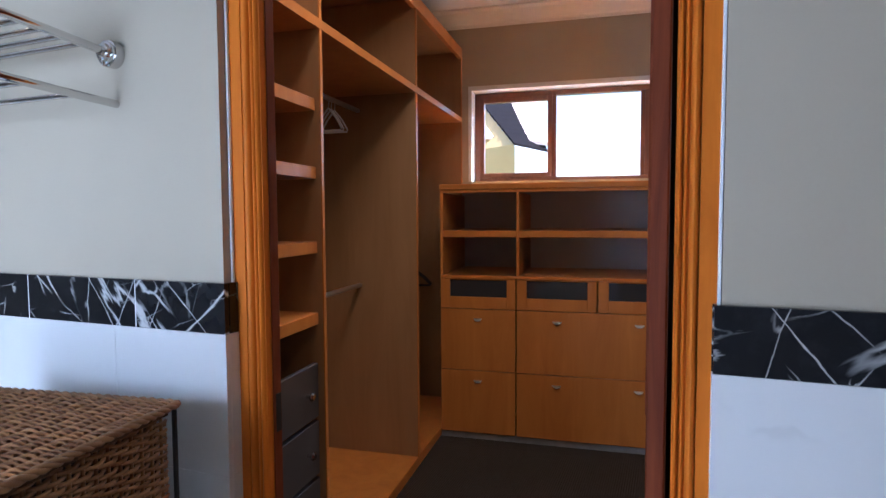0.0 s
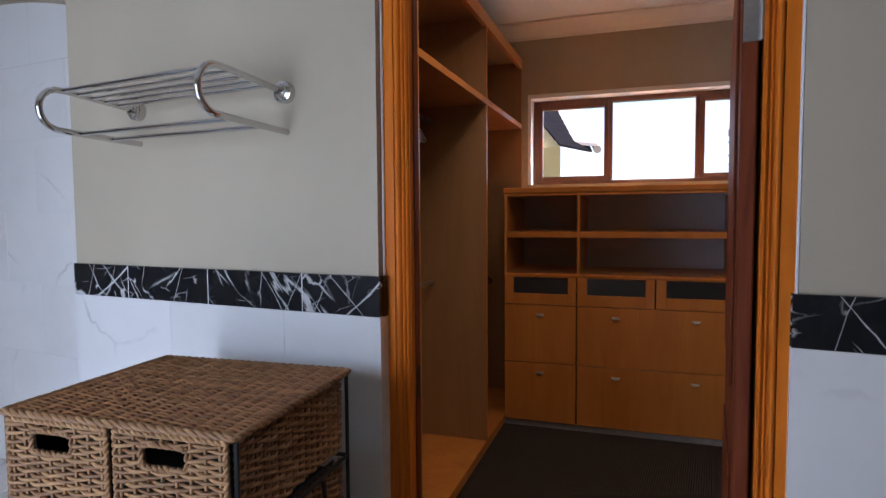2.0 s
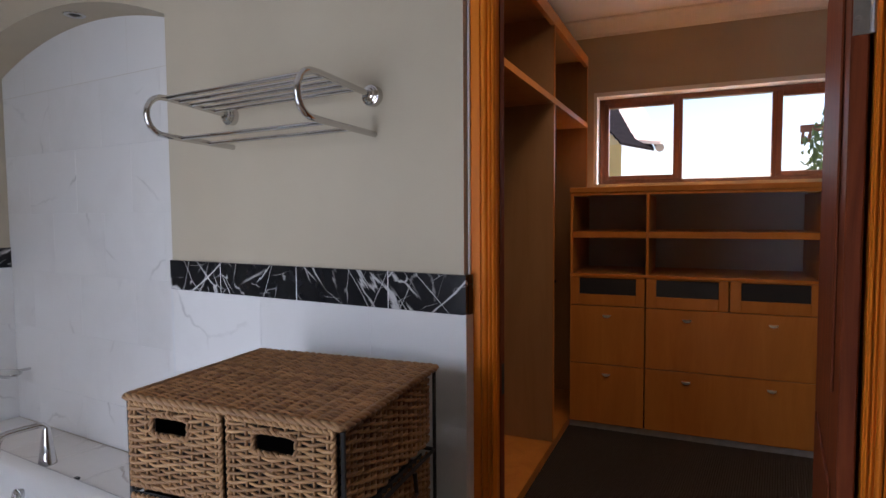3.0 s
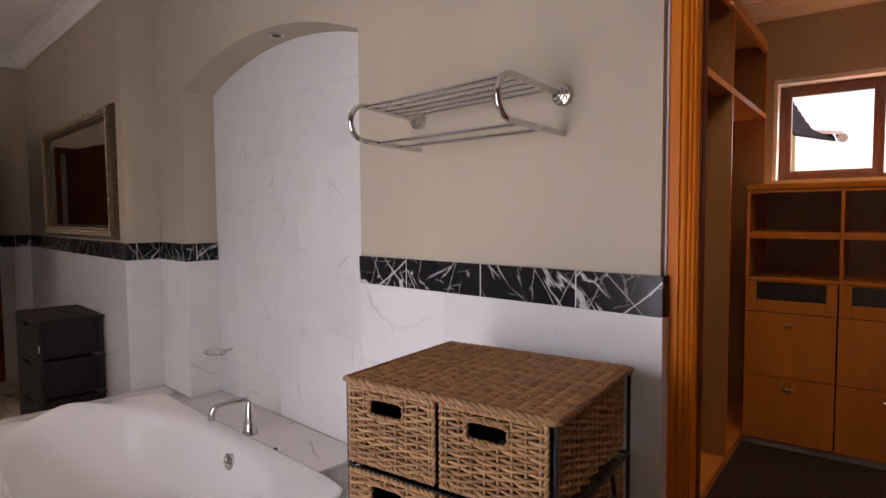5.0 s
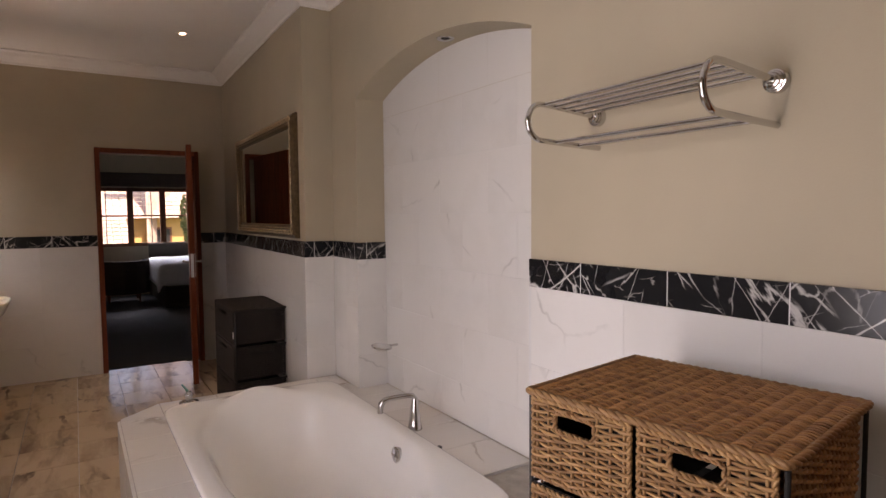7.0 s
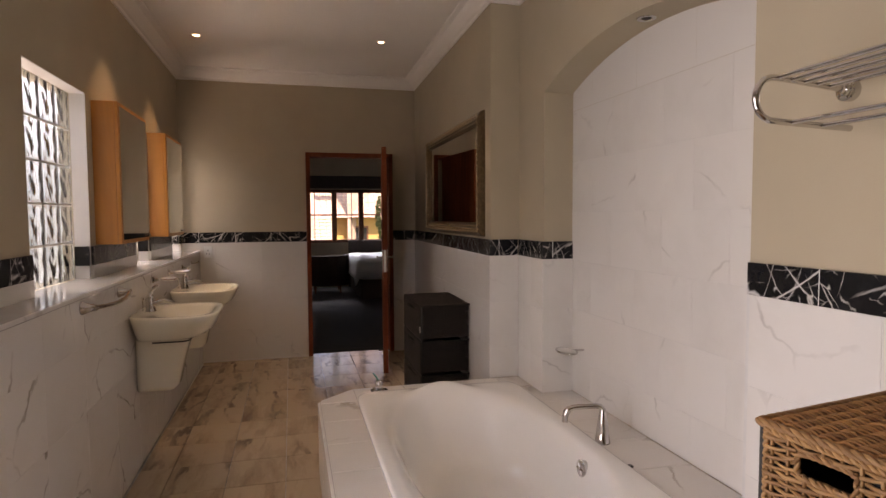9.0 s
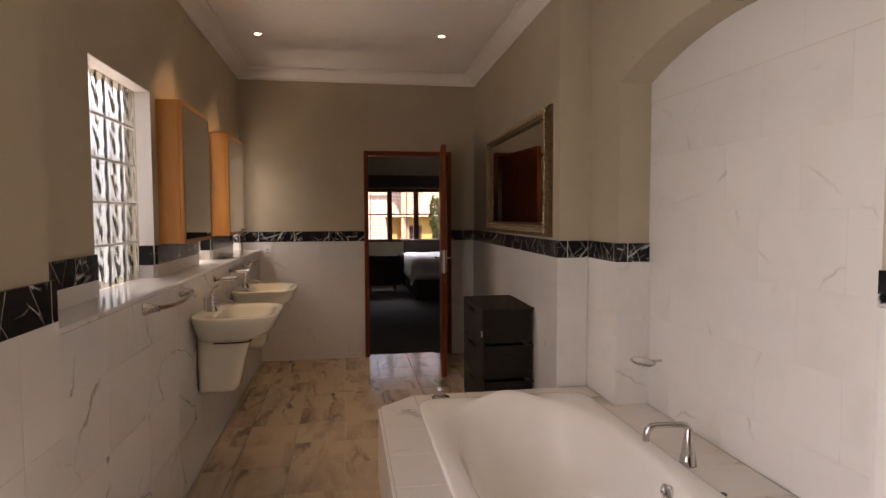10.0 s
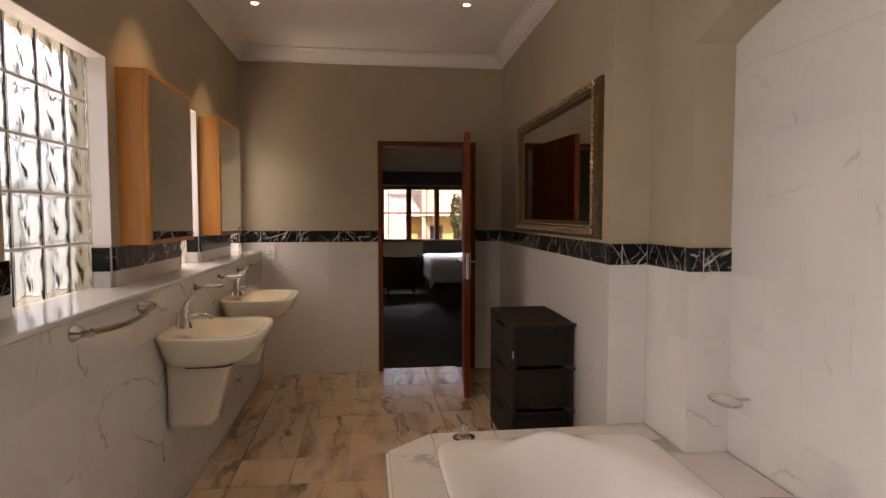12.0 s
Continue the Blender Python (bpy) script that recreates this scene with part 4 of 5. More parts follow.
basket_tower(pose(0.9215, -0.346, 0, 0, 0, 8.8), 0.516, 0.432, 1.078, 5, 0.193, 2, WICKER, "natural woven wicker drawers in a black iron frame")
tower = basket_tower(pose(-2.71, -0.352, 0, 0, 0, 0), 0.63, 0.36, 0.816, 3, 0.245, 1, WICKER_DARK, "dark brown woven basket drawers standing by the wall")
part("paper_tag", box(0.282, 0.312, -0.1895, -0.1875, 0.62, 0.66), SOCKET, tower, "small white paper tag")


# ---- large framed mirror ----
def framed_mirror():
    x0, x1, z0, z1, yb = -0.85, 0.85, 1.298, 2.112, 0.0
    e = thing("wall_mirror", "large wall mirror in an ornate antique gilt frame", "mirror", at=pose(-2.91, -0.1563, 0, 0, 0, SKEW))
    prof = [(0.0, 0.0), (0.0, -0.014), (0.006, -0.018), (0.005, -0.026), (0.011, -0.032), (0.015, -0.029), (0.021, -0.036), (0.034, -0.044), (0.050, -0.041), (0.058, -0.034), (0.064, -0.037), (0.070, -0.030), (0.080, -0.026), (0.086, -0.028), (0.090, -0.024), (0.091, -0.018)]
    rings = [[(x0 + d, yb + y, z0 + d), (x1 - d, yb + y, z0 + d), (x1 - d, yb + y, z1 - d), (x0 + d, yb + y, z1 - d)] for d, y in prof]
    part("frame", loft(rings), GILT, e)
    bm = bmesh.new()

    def leaf(c, ang, k=1.0):
        bmesh.ops.create_icosphere(bm, subdivisions=1, radius=1.0, matrix=Matrix.Translation(c) @ Matrix.Rotation(ang, 4, "Y") @ Matrix.Diagonal((0.015 * k, 0.006, 0.0055 * k, 1)))

    sides = [((x0 + 0.04, z0), (1, 0), (0, 1), x1 - x0 - 0.08, 0.0), ((x0 + 0.04, z1), (1, 0), (0, -1), x1 - x0 - 0.08, 0.0), ((x0, z0 + 0.04), (0, 1), (1, 0), z1 - z0 - 0.08, math.pi / 2), ((x1, z0 + 0.04), (0, 1), (-1, 0), z1 - z0 - 0.08, math.pi / 2)]
    for (ox, oz), (ax, az), (ix, iz), length, turn in sides:
        n = int(length / 0.034)
        for k in range(n + 1):
            u = length * k / n
            for d, y, a, size in ((0.030, -0.046, 0.75, 1.15), (0.046, -0.045, -0.75, 0.95), (0.066, -0.039, 0.3 if k % 2 else -0.3, 0.65)):
                w = u + (0.017 if d == 0.046 else 0.0)
                leaf((ox + ax * w + ix * d, yb + y, oz + az * w + iz * d), turn + (a if k % 2 else -a * 0.6), size)
    part("carved_leaves", bm, plain("worn_silver_gilt", (0.66, 0.53, 0.36), 0.25, 0.9, 0.3, 60, 0.1), e, "worn silver-gilt carved leaves", "all")
    part("mirror_glass", box(x0 + 0.086, x1 - 0.086, yb - 0.021, yb - 0.016, z0 + 0.086, z1 - 0.086), MIRROR, e)


framed_mirror()


# ---- mirror cabinets ----
def mirror_cabinet():
    e = thing("mirror_cabinet", "maple bathroom cabinet with a mirror door hung on the wall", "cabinet", "mirror cabinets")
    w, d, h = 0.645, 0.132, 0.778
    part("body", box(0, w, 0, d - 0.0205, 0, h, bevel=0.001), MAPLE, e)
    door = part("door", box(0.0, w, d - 0.020, d - 0.002, 0.0, h, bevel=0.0015), MAPLE, e)
    part("mirror_panel", box(0.022, w - 0.022, d - 0.003, d + 0.001, 0.022, h - 0.022), MIRROR, door)
    part("knob", lathe([(0.005, 0), (0.005, 0.008), (0.009, 0.012), (0.008, 0.018), (0.003, 0.02)], (0.06, d - 0.002, 0.035), "Y", n=12), CHROME, door, smooth=True)
    e.matrix_world = pose(-2.655, -2.43, 1.287)
    return e


cab = mirror_cabinet()
copy_thing(cab, pose(-3.92, -2.43, 1.287))


# ---- basins ----
def wash_basin(at):
    e = thing("wash_basin", "ivory ceramic wall basin on a half pedestal", "basin", "wash basins", at=at)
    # local: wall at y=0, basin towards +y, rim at z=0
    def ring(a, b, cy, z, p):
        return [(x, max(y * 0.955, 0.002), zz) for x, y, zz in superring(0, cy, a, b, z, p, 56)]
    rings = [ring(0.15, 0.13, 0.15, -0.150, 3.2), ring(0.195, 0.165, 0.18, -0.142, 3.2), ring(0.228, 0.195, 0.21, -0.120, 3.4), ring(0.254, 0.218, 0.226, -0.085, 3.7), ring(0.272, 0.232, 0.233, -0.04, 4.0), ring(0.280, 0.240, 0.236, -0.012, 4.2),
             ring(0.278, 0.238, 0.236, -0.002, 4.2), ring(0.268, 0.228, 0.236, 0.0, 4.2), ring(0.235, 0.160, 0.275, -0.004, 3.6), ring(0.225, 0.150, 0.277, -0.015, 3.4), ring(0.20, 0.13, 0.277, -0.05, 3.0), ring(0.15, 0.095, 0.277, -0.085, 2.6), ring(0.06, 0.04, 0.265, -0.095, 2.2)]
    part("bowl", loft(rings, cap0=True, cap1=True), BASIN_CERAMIC, e, smooth="all")
    rings = [ring(a, b, b + 0.002, z, 5.0) for a, b, z in ((0.06, 0.085, -0.452), (0.074, 0.106, -0.446), (0.080, 0.116, -0.42), (0.088, 0.132, -0.28), (0.096, 0.150, -0.162), (0.096, 0.152, -0.156), (0.085, 0.14, -0.152))]
    part("half_pedestal", loft(rings, cap0=True, cap1=True), BASIN_CERAMIC, e, smooth="all")
    # black tube round the pedestal top, drawn in as the bowl's shadow line
    around = ring(0.0975, 0.152, 0.152, -0.168, 5.0)
    slit = around[53:] + around[:17]
    part("shadow_gap", tube(slit, 0.0042, n=6), BLACK_SLOT, e, "black line for the shade between bowl and pedestal")
    part("overflow_slot", box(-0.006, 0.006, 0.118, 0.121, -0.045, -0.03), BLACK_SLOT, e)
    part("drain", lathe([(0.024, 0), (0.022, 0.004), (0.012, 0.005)], (0, 0.253, -0.095), n=16), CHROME, e, smooth=True)
    return e


def basin_mixer(at):
    e = thing("basin_mixer", "chrome single lever mixer tap on the basin", "tap", "basin mixers", at=at)
    part("body", tube([(0, 0.006, -0.001), (0, 0.006, 0.008), (0, 0.004, 0.03), (0, 0.001, 0.065), (0, 0.006, 0.088), (0, 0.012, 0.098)], [0.030, 0.027, 0.023, 0.021, 0.020, 0.012], n=18), CHROME, e, smooth=True)
    part("spout", tube([(0, 0.006, 0.030), (0, 0.035, 0.050), (0, 0.075, 0.058), (0, 0.115, 0.050), (0, 0.130, 0.040)], [0.018, 0.016, 0.012, 0.011, 0.011], n=14), CHROME, e, smooth=True)
    lever = part("lever", tube([(0, 0.004, 0.090), (0, 0.008, 0.112), (0, 0.020, 0.128), (0, 0.040, 0.142), (0, 0.052, 0.149)], [0.014, 0.013, 0.012, 0.011, 0.005], n=12), CHROME, e, smooth=True)
    part("pull_rod", tube([(0, -0.036, 0.0), (0, -0.036, 0.058), (0, -0.036, 0.062), (0, -0.036, 0.068), (0, -0.036, 0.076), (0, -0.036, 0.080)], [0.003, 0.003, 0.007, 0.009, 0.007, 0.002], n=8), CHROME, e, smooth=True)
    return e


BAS = [-2.085, -3.19]
for x in BAS:
    wash_basin(pose(x, -2.26, 0.90))
    basin_mixer(pose(x, -2.190, 0.899))


def towel_bar():
    e = thing("towel_bar", "curved chrome towel rail on the marble wall", "towel rail")
    z, y = 1.053, -2.26
    for x in (-1.20, -1.75):
        part("mount", lathe([(0.029, 0), (0.029, 0.006), (0.025, 0.014), (0.019, 0.028), (0.015, 0.046), (0.014, 0.060), (0.006, 0.064)], (x, y, z), "Y", n=18), CHROME, e, smooth=True)
    pts = [(-1.20 - 0.55 * t, y + 0.05 + 0.030 * math.sin(math.pi * t), z - 0.012 * math.sin(math.pi * t)) for t in (k / 16 for k in range(17))]
    part("bar", tube(pts, 0.0105, n=10), CHROME, e, smooth=True)


towel_bar()


def wall_dish(x, z):
    e = thing("wall_soap_dish", "white soap dish in a chrome wall holder", "soap dish", "wall soap dishes", at=pose(x, -2.26, z))
    part("mount", lathe([(0.022, 0), (0.022, 0.005), (0.012, 0.012), (0.009, 0.035)], (0.05, 0, 0), "Y", n=16), CHROME, e, smooth=True)
    ring = [(0.0 + 0.06 * math.cos(a), 0.085 + 0.05 * math.sin(a), 0) for a in (2 * math.pi * k / 24 for k in range(25))]
    part("ring", tube(ring, 0.004, n=6), CHROME, e, smooth=True)
    rings = [superring(0, 0.085, 0.058 * s, 0.048 * s, zz, 2.2, 24) for s, zz in ((1.0, 0.006), (0.95, 0.002), (0.8, -0.01), (0.4, -0.014))]
    part("dish", loft(rings, cap1=True), CERAMIC, e, smooth="all")


for x, z in ((-2.56, 1.035), (-3.06, 1.035)):
    wall_dish(x, z)


def robe_hook(x, z):
    e = thing("robe_hook", "small chrome wall hook", "hook", "wall hooks", at=pose(x, -2.26, z))
    part("plate", lathe([(0.020, 0), (0.020, 0.005), (0.011, 0.012)], (0, 0, 0), "Y", n=16), CHROME, e, smooth=True)
    part("peg", tube([(0, 0.01, 0), (0, 0.045, 0), (0, 0.06, 0.012), (0, 0.058, 0.026)], [0.008, 0.008, 0.008, 0.007], n=8), CHROME, e, smooth=True)


for x in (-3.55, -4.0):
    robe_hook(x, 1.03)


def wall_socket():
    e = thing("shaver_socket", "white plastic wall socket on the tiled wall", "socket")
    x, y, z = XW, -2.185, 1.095
    part("plate", box(x, x + 0.009, y - 0.038, y + 0.038, z - 0.058, z + 0.058, bevel=0.003, segs=2), SOCKET, e)
    for dy, dz in ((-0.012, -0.02), (0.012, -0.02), (0, 0.012)):
        part("slot", box(x + 0.0085, x + 0.0097, y + dy - 0.004, y + dy + 0.004, z + dz - 0.006, z + dz + 0.006), BLACK_SLOT, e)


wall_socket()


def downlight(x, y, z, lit=True):
    e = thing("downlight", "recessed round ceiling downlight, lit" if lit else "recessed downlight in the arch, dark", "downlight", "ceiling downlights")
    part("trim_ring", lathe([(0.024, -0.0005), (0.026, -0.004), (0.040, -0.005), (0.043, -0.0005)], (x, y, z), n=28), STEEL if lit else CHROME, e, smooth=True)
    part("bulb", lathe([(0.022, -0.0015), (0.020, -0.0030), (0.010, -0.0035)], (x, y, z), n=20), LAMP_GLOW if lit else DARK_LINING, e, "glowing lamp" if lit else "", True)
    return e


for x, y in DOWNLIGHTS:
    downlight(x, y, H)
# fixtures for the added dressing room fill, out of view
for x, y in DRESS_FILLS:
    downlight(x, y, H)
downlight(-0.725, 0.105, arch(-0.725) + 0.001, False)


# ---- dressing room joinery ----
def drawer_unit():
    e = thing("drawer_unit", "cherry veneer dressing unit with open shelves and drawers", "cabinet")
    x0, x1, y0, y1 = 0.645, 2.085, 2.50, 3.125
    part("worktop", box(x0 - 0.004, x1 + 0.004, y0 - 0.006, y1, 1.572, 1.606, bevel=0.003), VENEER, e)
    part("top_rail", box(x0, x1, y0 + 0.002, y0 + 0.03, 1.553, 1.5715), VENEER, e)
    for x in (x0 + 0.009, 1.133, x1 - 0.009):
        part("upright", box(x - 0.009, x + 0.009, y0, y1 - 0.012, 1.041, 1.5525, bevel=0.002), VENEER, e)
    for a, b in ((x0 + 0.019, 1.1235), (1.1425, x1 - 0.019)):
        part("shelf", box(a, b, y0 + 0.001, y1 - 0.012, 1.276, 1.318, bevel=0.003), VENEER, e)
    part("deck_board", box(x0, x1, y0 - 0.004, y1 - 0.012, 1.021, 1.040, bevel=0.002), VENEER, e)
    part("back_panel", box(x0, x1, y1 - 0.0115, y1, 0.07, 1.57), PANEL_GREY, e)
    part("carcass", box(x0, x1, y0 + 0.30, y1 - 0.013, 0.07, 1.02), VENEER_IN, e)
    for x in (x0 + 0.008, x1 - 0.008):
        part("side_panel", box(x - 0.008, x + 0.008, y0 + 0.022, y0 + 0.299, 0.068, 1.02), VENEER, e)
    part("kick_plate", box(x0, x1, y0 + 0.012, y0 + 0.03, 0, 0.040), KICK, e)
    # glass-fronted small drawers
    for a, b in ((x0, 1.122), (1.126, 1.603), (1.607, x1)):
        za, zb = 0.832, 1.019
        bm = box(a + 0.002, a + 0.062, y0, y0 + 0.02, za, zb, bevel=0.002)
        box(b - 0.056, b - 0.002, y0, y0 + 0.02, za, zb, bm, 0.002)
        box(a + 0.062, b - 0.056, y0, y0 + 0.02, za, 0.905, bm, 0.002)
        box(a + 0.062, b - 0.056, y0, y0 + 0.02, 1.012, zb, bm, 0.002)
        d = part("glass_drawer", bm, VENEER, e, "small drawer with a glass panel")
        part("drawer_glass", box(a + 0.0605, b - 0.0545, y0 + 0.008, y0 + 0.012, 0.9035, 1.0135), SMOKE, d, "dark reflecting glass panel")
        part("drawer_box", box(a + 0.02, b - 0.02, y0 + 0.05, y0 + 0.29, 0.85, 0.90), VENEER_IN, d)
    # deep drawers
    for za, zb in ((0.442, 0.828), (0.042, 0.438)):
        for a, b, pulls in ((x0, 1.122, (0.884,)), (1.126, x1, (1.371, 1.843))):
            d = part("drawer", box(a + 0.002, b - 0.002, y0, y0 + 0.02, za, zb, bevel=0.0015), VENEER, e)
            for px in pulls:
                zc = zb - 0.062
                bm = bmesh.new()
                rings = []
                for k in range(9):
                    s = -1 + k / 4
                    w2 = math.sqrt(max(0.0, 1 - s * s))
                    rings.append((px + s * 0.026, w2))
                top = [bm.verts.new((x, y0 - 0.001 - 0.016 * w2, zc + 0.002)) for x, w2 in rings]
                back = [bm.verts.new((x, y0 - 0.0005, zc + 0.004)) for x, w2 in rings]
                low = [bm.verts.new((x, y0 - 0.001 - 0.010 * w2, zc - 0.012 * w2)) for x, w2 in rings]
                for q, r2 in ((back, top), (top, low)):
                    for k in range(8):
                        bm.faces.new((q[k], q[k + 1], r2[k + 1], r2[k]))
                part("pull", bm, NICKEL, d, "small half-moon steel pull")
    return e


SMOKE, _nt, _b = mat("smoked_glass", 0.03)
_b.inputs["Base Color"].default_value = (0.03, 0.03, 0.032, 1)
askew(drawer_unit())


def wardrobe():
    e = thing("wardrobe", "open fitted maple wardrobe with shelves, drawers and rails", "wardrobe")
    xf, xb, zt = 0.641, 0.012, 2.58
    ys = [0.36, 0.902, 2.04, 3.12]
    part("base_board", box(xb, xf, ys[0], ys[3], 0.0, 0.055, bevel=0.002), VENEER, e)
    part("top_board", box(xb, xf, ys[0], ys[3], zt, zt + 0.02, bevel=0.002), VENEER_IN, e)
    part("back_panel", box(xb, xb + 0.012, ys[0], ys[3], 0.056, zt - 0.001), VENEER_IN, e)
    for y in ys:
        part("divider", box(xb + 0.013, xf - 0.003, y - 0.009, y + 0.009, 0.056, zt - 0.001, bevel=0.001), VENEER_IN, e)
        part("edge_strip", box(xf - 0.0025, xf + 0.002, y - 0.0095, y + 0.0095, 0.056, zt - 0.001), VENEER, e)
    for a, b in zip(ys, ys[1:]):
        part("tier_board", box(xb + 0.013, xf, a + 0.0105, b - 0.0105, 2.081, 2.113, bevel=0.002), VENEER, e)
    part("tier_edge", box(xf + 0.0005, xf + 0.004, ys[0], ys[3], 2.080, 2.114), VENEER, e)
    part("cornice_board", box(xf - 0.02, xf + 0.006, ys[0], ys[3], zt - 0.05, zt + 0.022), VENEER, e)
    for z in (1.836, 1.592, 1.323, 1.062):
        part("shelf", box(xb + 0.013, xf - 0.02, ys[0] + 0.0105, ys[1] - 0.0105, z - 0.044, z, bevel=0.002), VENEER, e)
    for k, z in enumerate((0.775, 0.56, 0.345, 0.145)):
        d = part("drawer", box(xf - 0.045, xf - 0.025, ys[0] + 0.0105, ys[1] - 0.0105, z - 0.10, z + 0.10, bevel=0.002), DARK_FRONT, e, "dark drawer front")
        for y in (0.50, 0.80):
            part("knob", lathe([(0.006, 0), (0.006, 0.012), (0.015, 0.018), (0.016, 0.024), (0.010, 0.030)], (xf - 0.025, y, z), "X", n=14), CHROME, d, "round chrome knob", True)
    for a, b, zs in ((ys[1], ys[2], (2.00, 1.02)), (ys[2], ys[3], (1.06,))):
        for z in zs:
            part("hanging_rail", tube([(0.30, a + 0.010, z), (0.30, b - 0.010, z)], 0.0125, n=12), STEEL, e, "steel hanging rail", True)
    return e


askew(wardrobe())


def clothes_hanger(at, material, look_of, w=1.0):
    e = thing("clothes_hanger", look_of + " clothes hanger on the wardrobe rail", "hanger", "clothes hangers", at=at)
    hook = [(0, 0.016 * math.sin(a), 0.016 * math.cos(a) - 0.002) for a in (radians(k * 30 - 60) for k in range(8))]
    part("hook", tube(hook + [(0, 0, -0.055)], 0.0022, n=6), STEEL, e, smooth=True)
    part("bar", tube([(0, 0, -0.05), (-0.12 * w, 0, -0.10), (-0.2 * w, 0, -0.15), (-0.19 * w, 0, -0.16), (0.19 * w, 0, -0.16), (0.2 * w, 0, -0.15), (0.12 * w, 0, -0.10), (0, 0, -0.05)], 0.0045, n=6), material, e, smooth=True)
    return e


for y, z in ((1.66, 2.0), (1.69, 2.0), (1.73, 2.0), (3.02, 1.06), (3.05, 1.06), (3.085, 1.06)):
    white = z > 1.5
    clothes_hanger(DRESS @ pose(0.30, y, z, 0, 0, 4 * math.sin(y * 40)), SOCKET if white else IRON, "small white plastic" if white else "black plastic", 0.35 if white else 0.6)


# ---- bedroom ----
def bed():
    e = thing("bed", "double bed under a smooth white duvet on a dark base", "bed")
    x0, x1, y0, y1 = -10.35, -8.45, -0.28, 1.5
    part("base", box(x0, x1, y0 + 0.03, y1, 0.0, 0.34, bevel=0.02, segs=2), DARK_FABRIC, e)
    part("mattress", box(x0, x1, y0 + 0.02, y1, 0.342, 0.58, bevel=0.04, segs=3), LINEN, e)
    bm = bmesh.new()
    nx, ny = 36, 36
    grid = []
    for i in range(nx + 1):
        row = []
        for j in range(ny + 1):
            u, v = i / nx, j / ny
            x, y = x0 + 0.1 + (x1 + 0.30 - x0 - 0.1) * u, y0 - 0.30 + (y1 - y0 + 0.3) * v
            dx, dy = max(0.0, x - x1), max(0.0, y0 - y)
            z = 0.70 - max(0.0, dx - 0.0) * 1.05 - dy * 1.05 + 0.018 * noise.noise((x * 3, y * 3, 0.2)) - 0.10 * (abs(v - 0.55) * 1.3) ** 4
            row.append(bm.verts.new((min(x, x1 + 0.05 + dx * 0.12), max(y, y0 - 0.05 - dy * 0.12), max(0.28, z))))
        grid.append(row)
    for i in range(nx):
        for j in range(ny):
            bm.faces.new((grid[i][j], grid[i + 1][j], grid[i + 1][j + 1], grid[i][j + 1]))
    ob = part("duvet", bm, LINEN, e, "white duvet hanging over the edges", "all")
    so = ob.modifiers.new("thick", "SOLIDIFY")
    so.thickness = 0.02
    part("headboard", box(x0 - 0.08, x0 - 0.001, y0, y1, 0.0, 0.95, bevel=0.02, segs=2), DARK_FABRIC, e)


bed()


def armchair():
    e = thing("armchair", "dark rounded armchair under the bedroom window", "armchair")
    cx, cy = -9.7, -0.75
    part("seat", box(cx - 0.3, cx + 0.3, cy - 0.28, cy + 0.28, 0.2, 0.42, bevel=0.05, segs=3), BLACK_FABRIC, e)
    arc = lambda r, z: [(cx + r * math.cos(a), cy + r * math.sin(a), z) for a in (radians(-120 + k * 24) for k in range(11))]
    bm = bmesh.new()
    for za, zb in ((0.15, 0.70),):
        a, b, c, d = arc(0.36, za), arc(0.36, zb), arc(0.42, zb), arc(0.42, za)
        vs = [[bm.verts.new(p) for p in r] for r in (a, b, c, d)]
        for q, r in ((0, 1), (1, 2), (2, 3), (3, 0)):
            for k in range(10):
                bm.faces.new((vs[q][k], vs[q][k + 1], vs[r][k + 1], vs[r][k]))
        bm.faces.new([vs[q][0] for q in range(4)])
        bm.faces.new([vs[q][10] for q in range(4)])
    part("back", bm, BLACK_FABRIC, e)
    for sx in (-1, 1):
        for sy in (-1, 1):
            part("leg", tube([(cx + sx * 0.25, cy + sy * 0.23, 0), (cx + sx * 0.24, cy + sy * 0.22, 0.2)], [0.014, 0.02], n=8), LEAF_WOOD, e)


armchair()
bm = box(BX + 0.03, BX + 0.14, BY0 - 0.25, BY1 + 0.3, 1.99, 2.24, bevel=0.01)
tagged(part("pelmet", bm, DARK_FABRIC), "dark fabric pelmet above the bedroom window", "pelmet")


# ---- outside ----
def roof_slab(name, parent, rows, cols, p0, along, up, nrm, w=0.3):
    """Rounded clay tiles laid in courses."""
    a, u, n = Vector(along), Vector(up), Vector(nrm)
    la, lu = a.length, u.length
    bm = bmesh.new()
    for r in range(rows):
        for c in range(cols):
            base = Vector(p0) + a * (c / cols) + u * (r / rows) + n * (0.03 if r else 0.03)
            half = la / cols / 2
            pr = []
            for k in range(5):
                t = math.pi * k / 4
                pr.append(a.normalized() * (half - half * math.cos(t)) + n * (0.05 * math.sin(t)))
            lo = [bm.verts.new(base + q + n * 0.03) for q in pr]
            hi = [bm.verts.new(base + q + u * (1.08 / rows)) for q in pr]
            for k in range(4):
                bm.faces.new((lo[k], lo[k + 1], hi[k + 1], hi[k]))
    return part(name, bm, ROOF_TILE, parent)


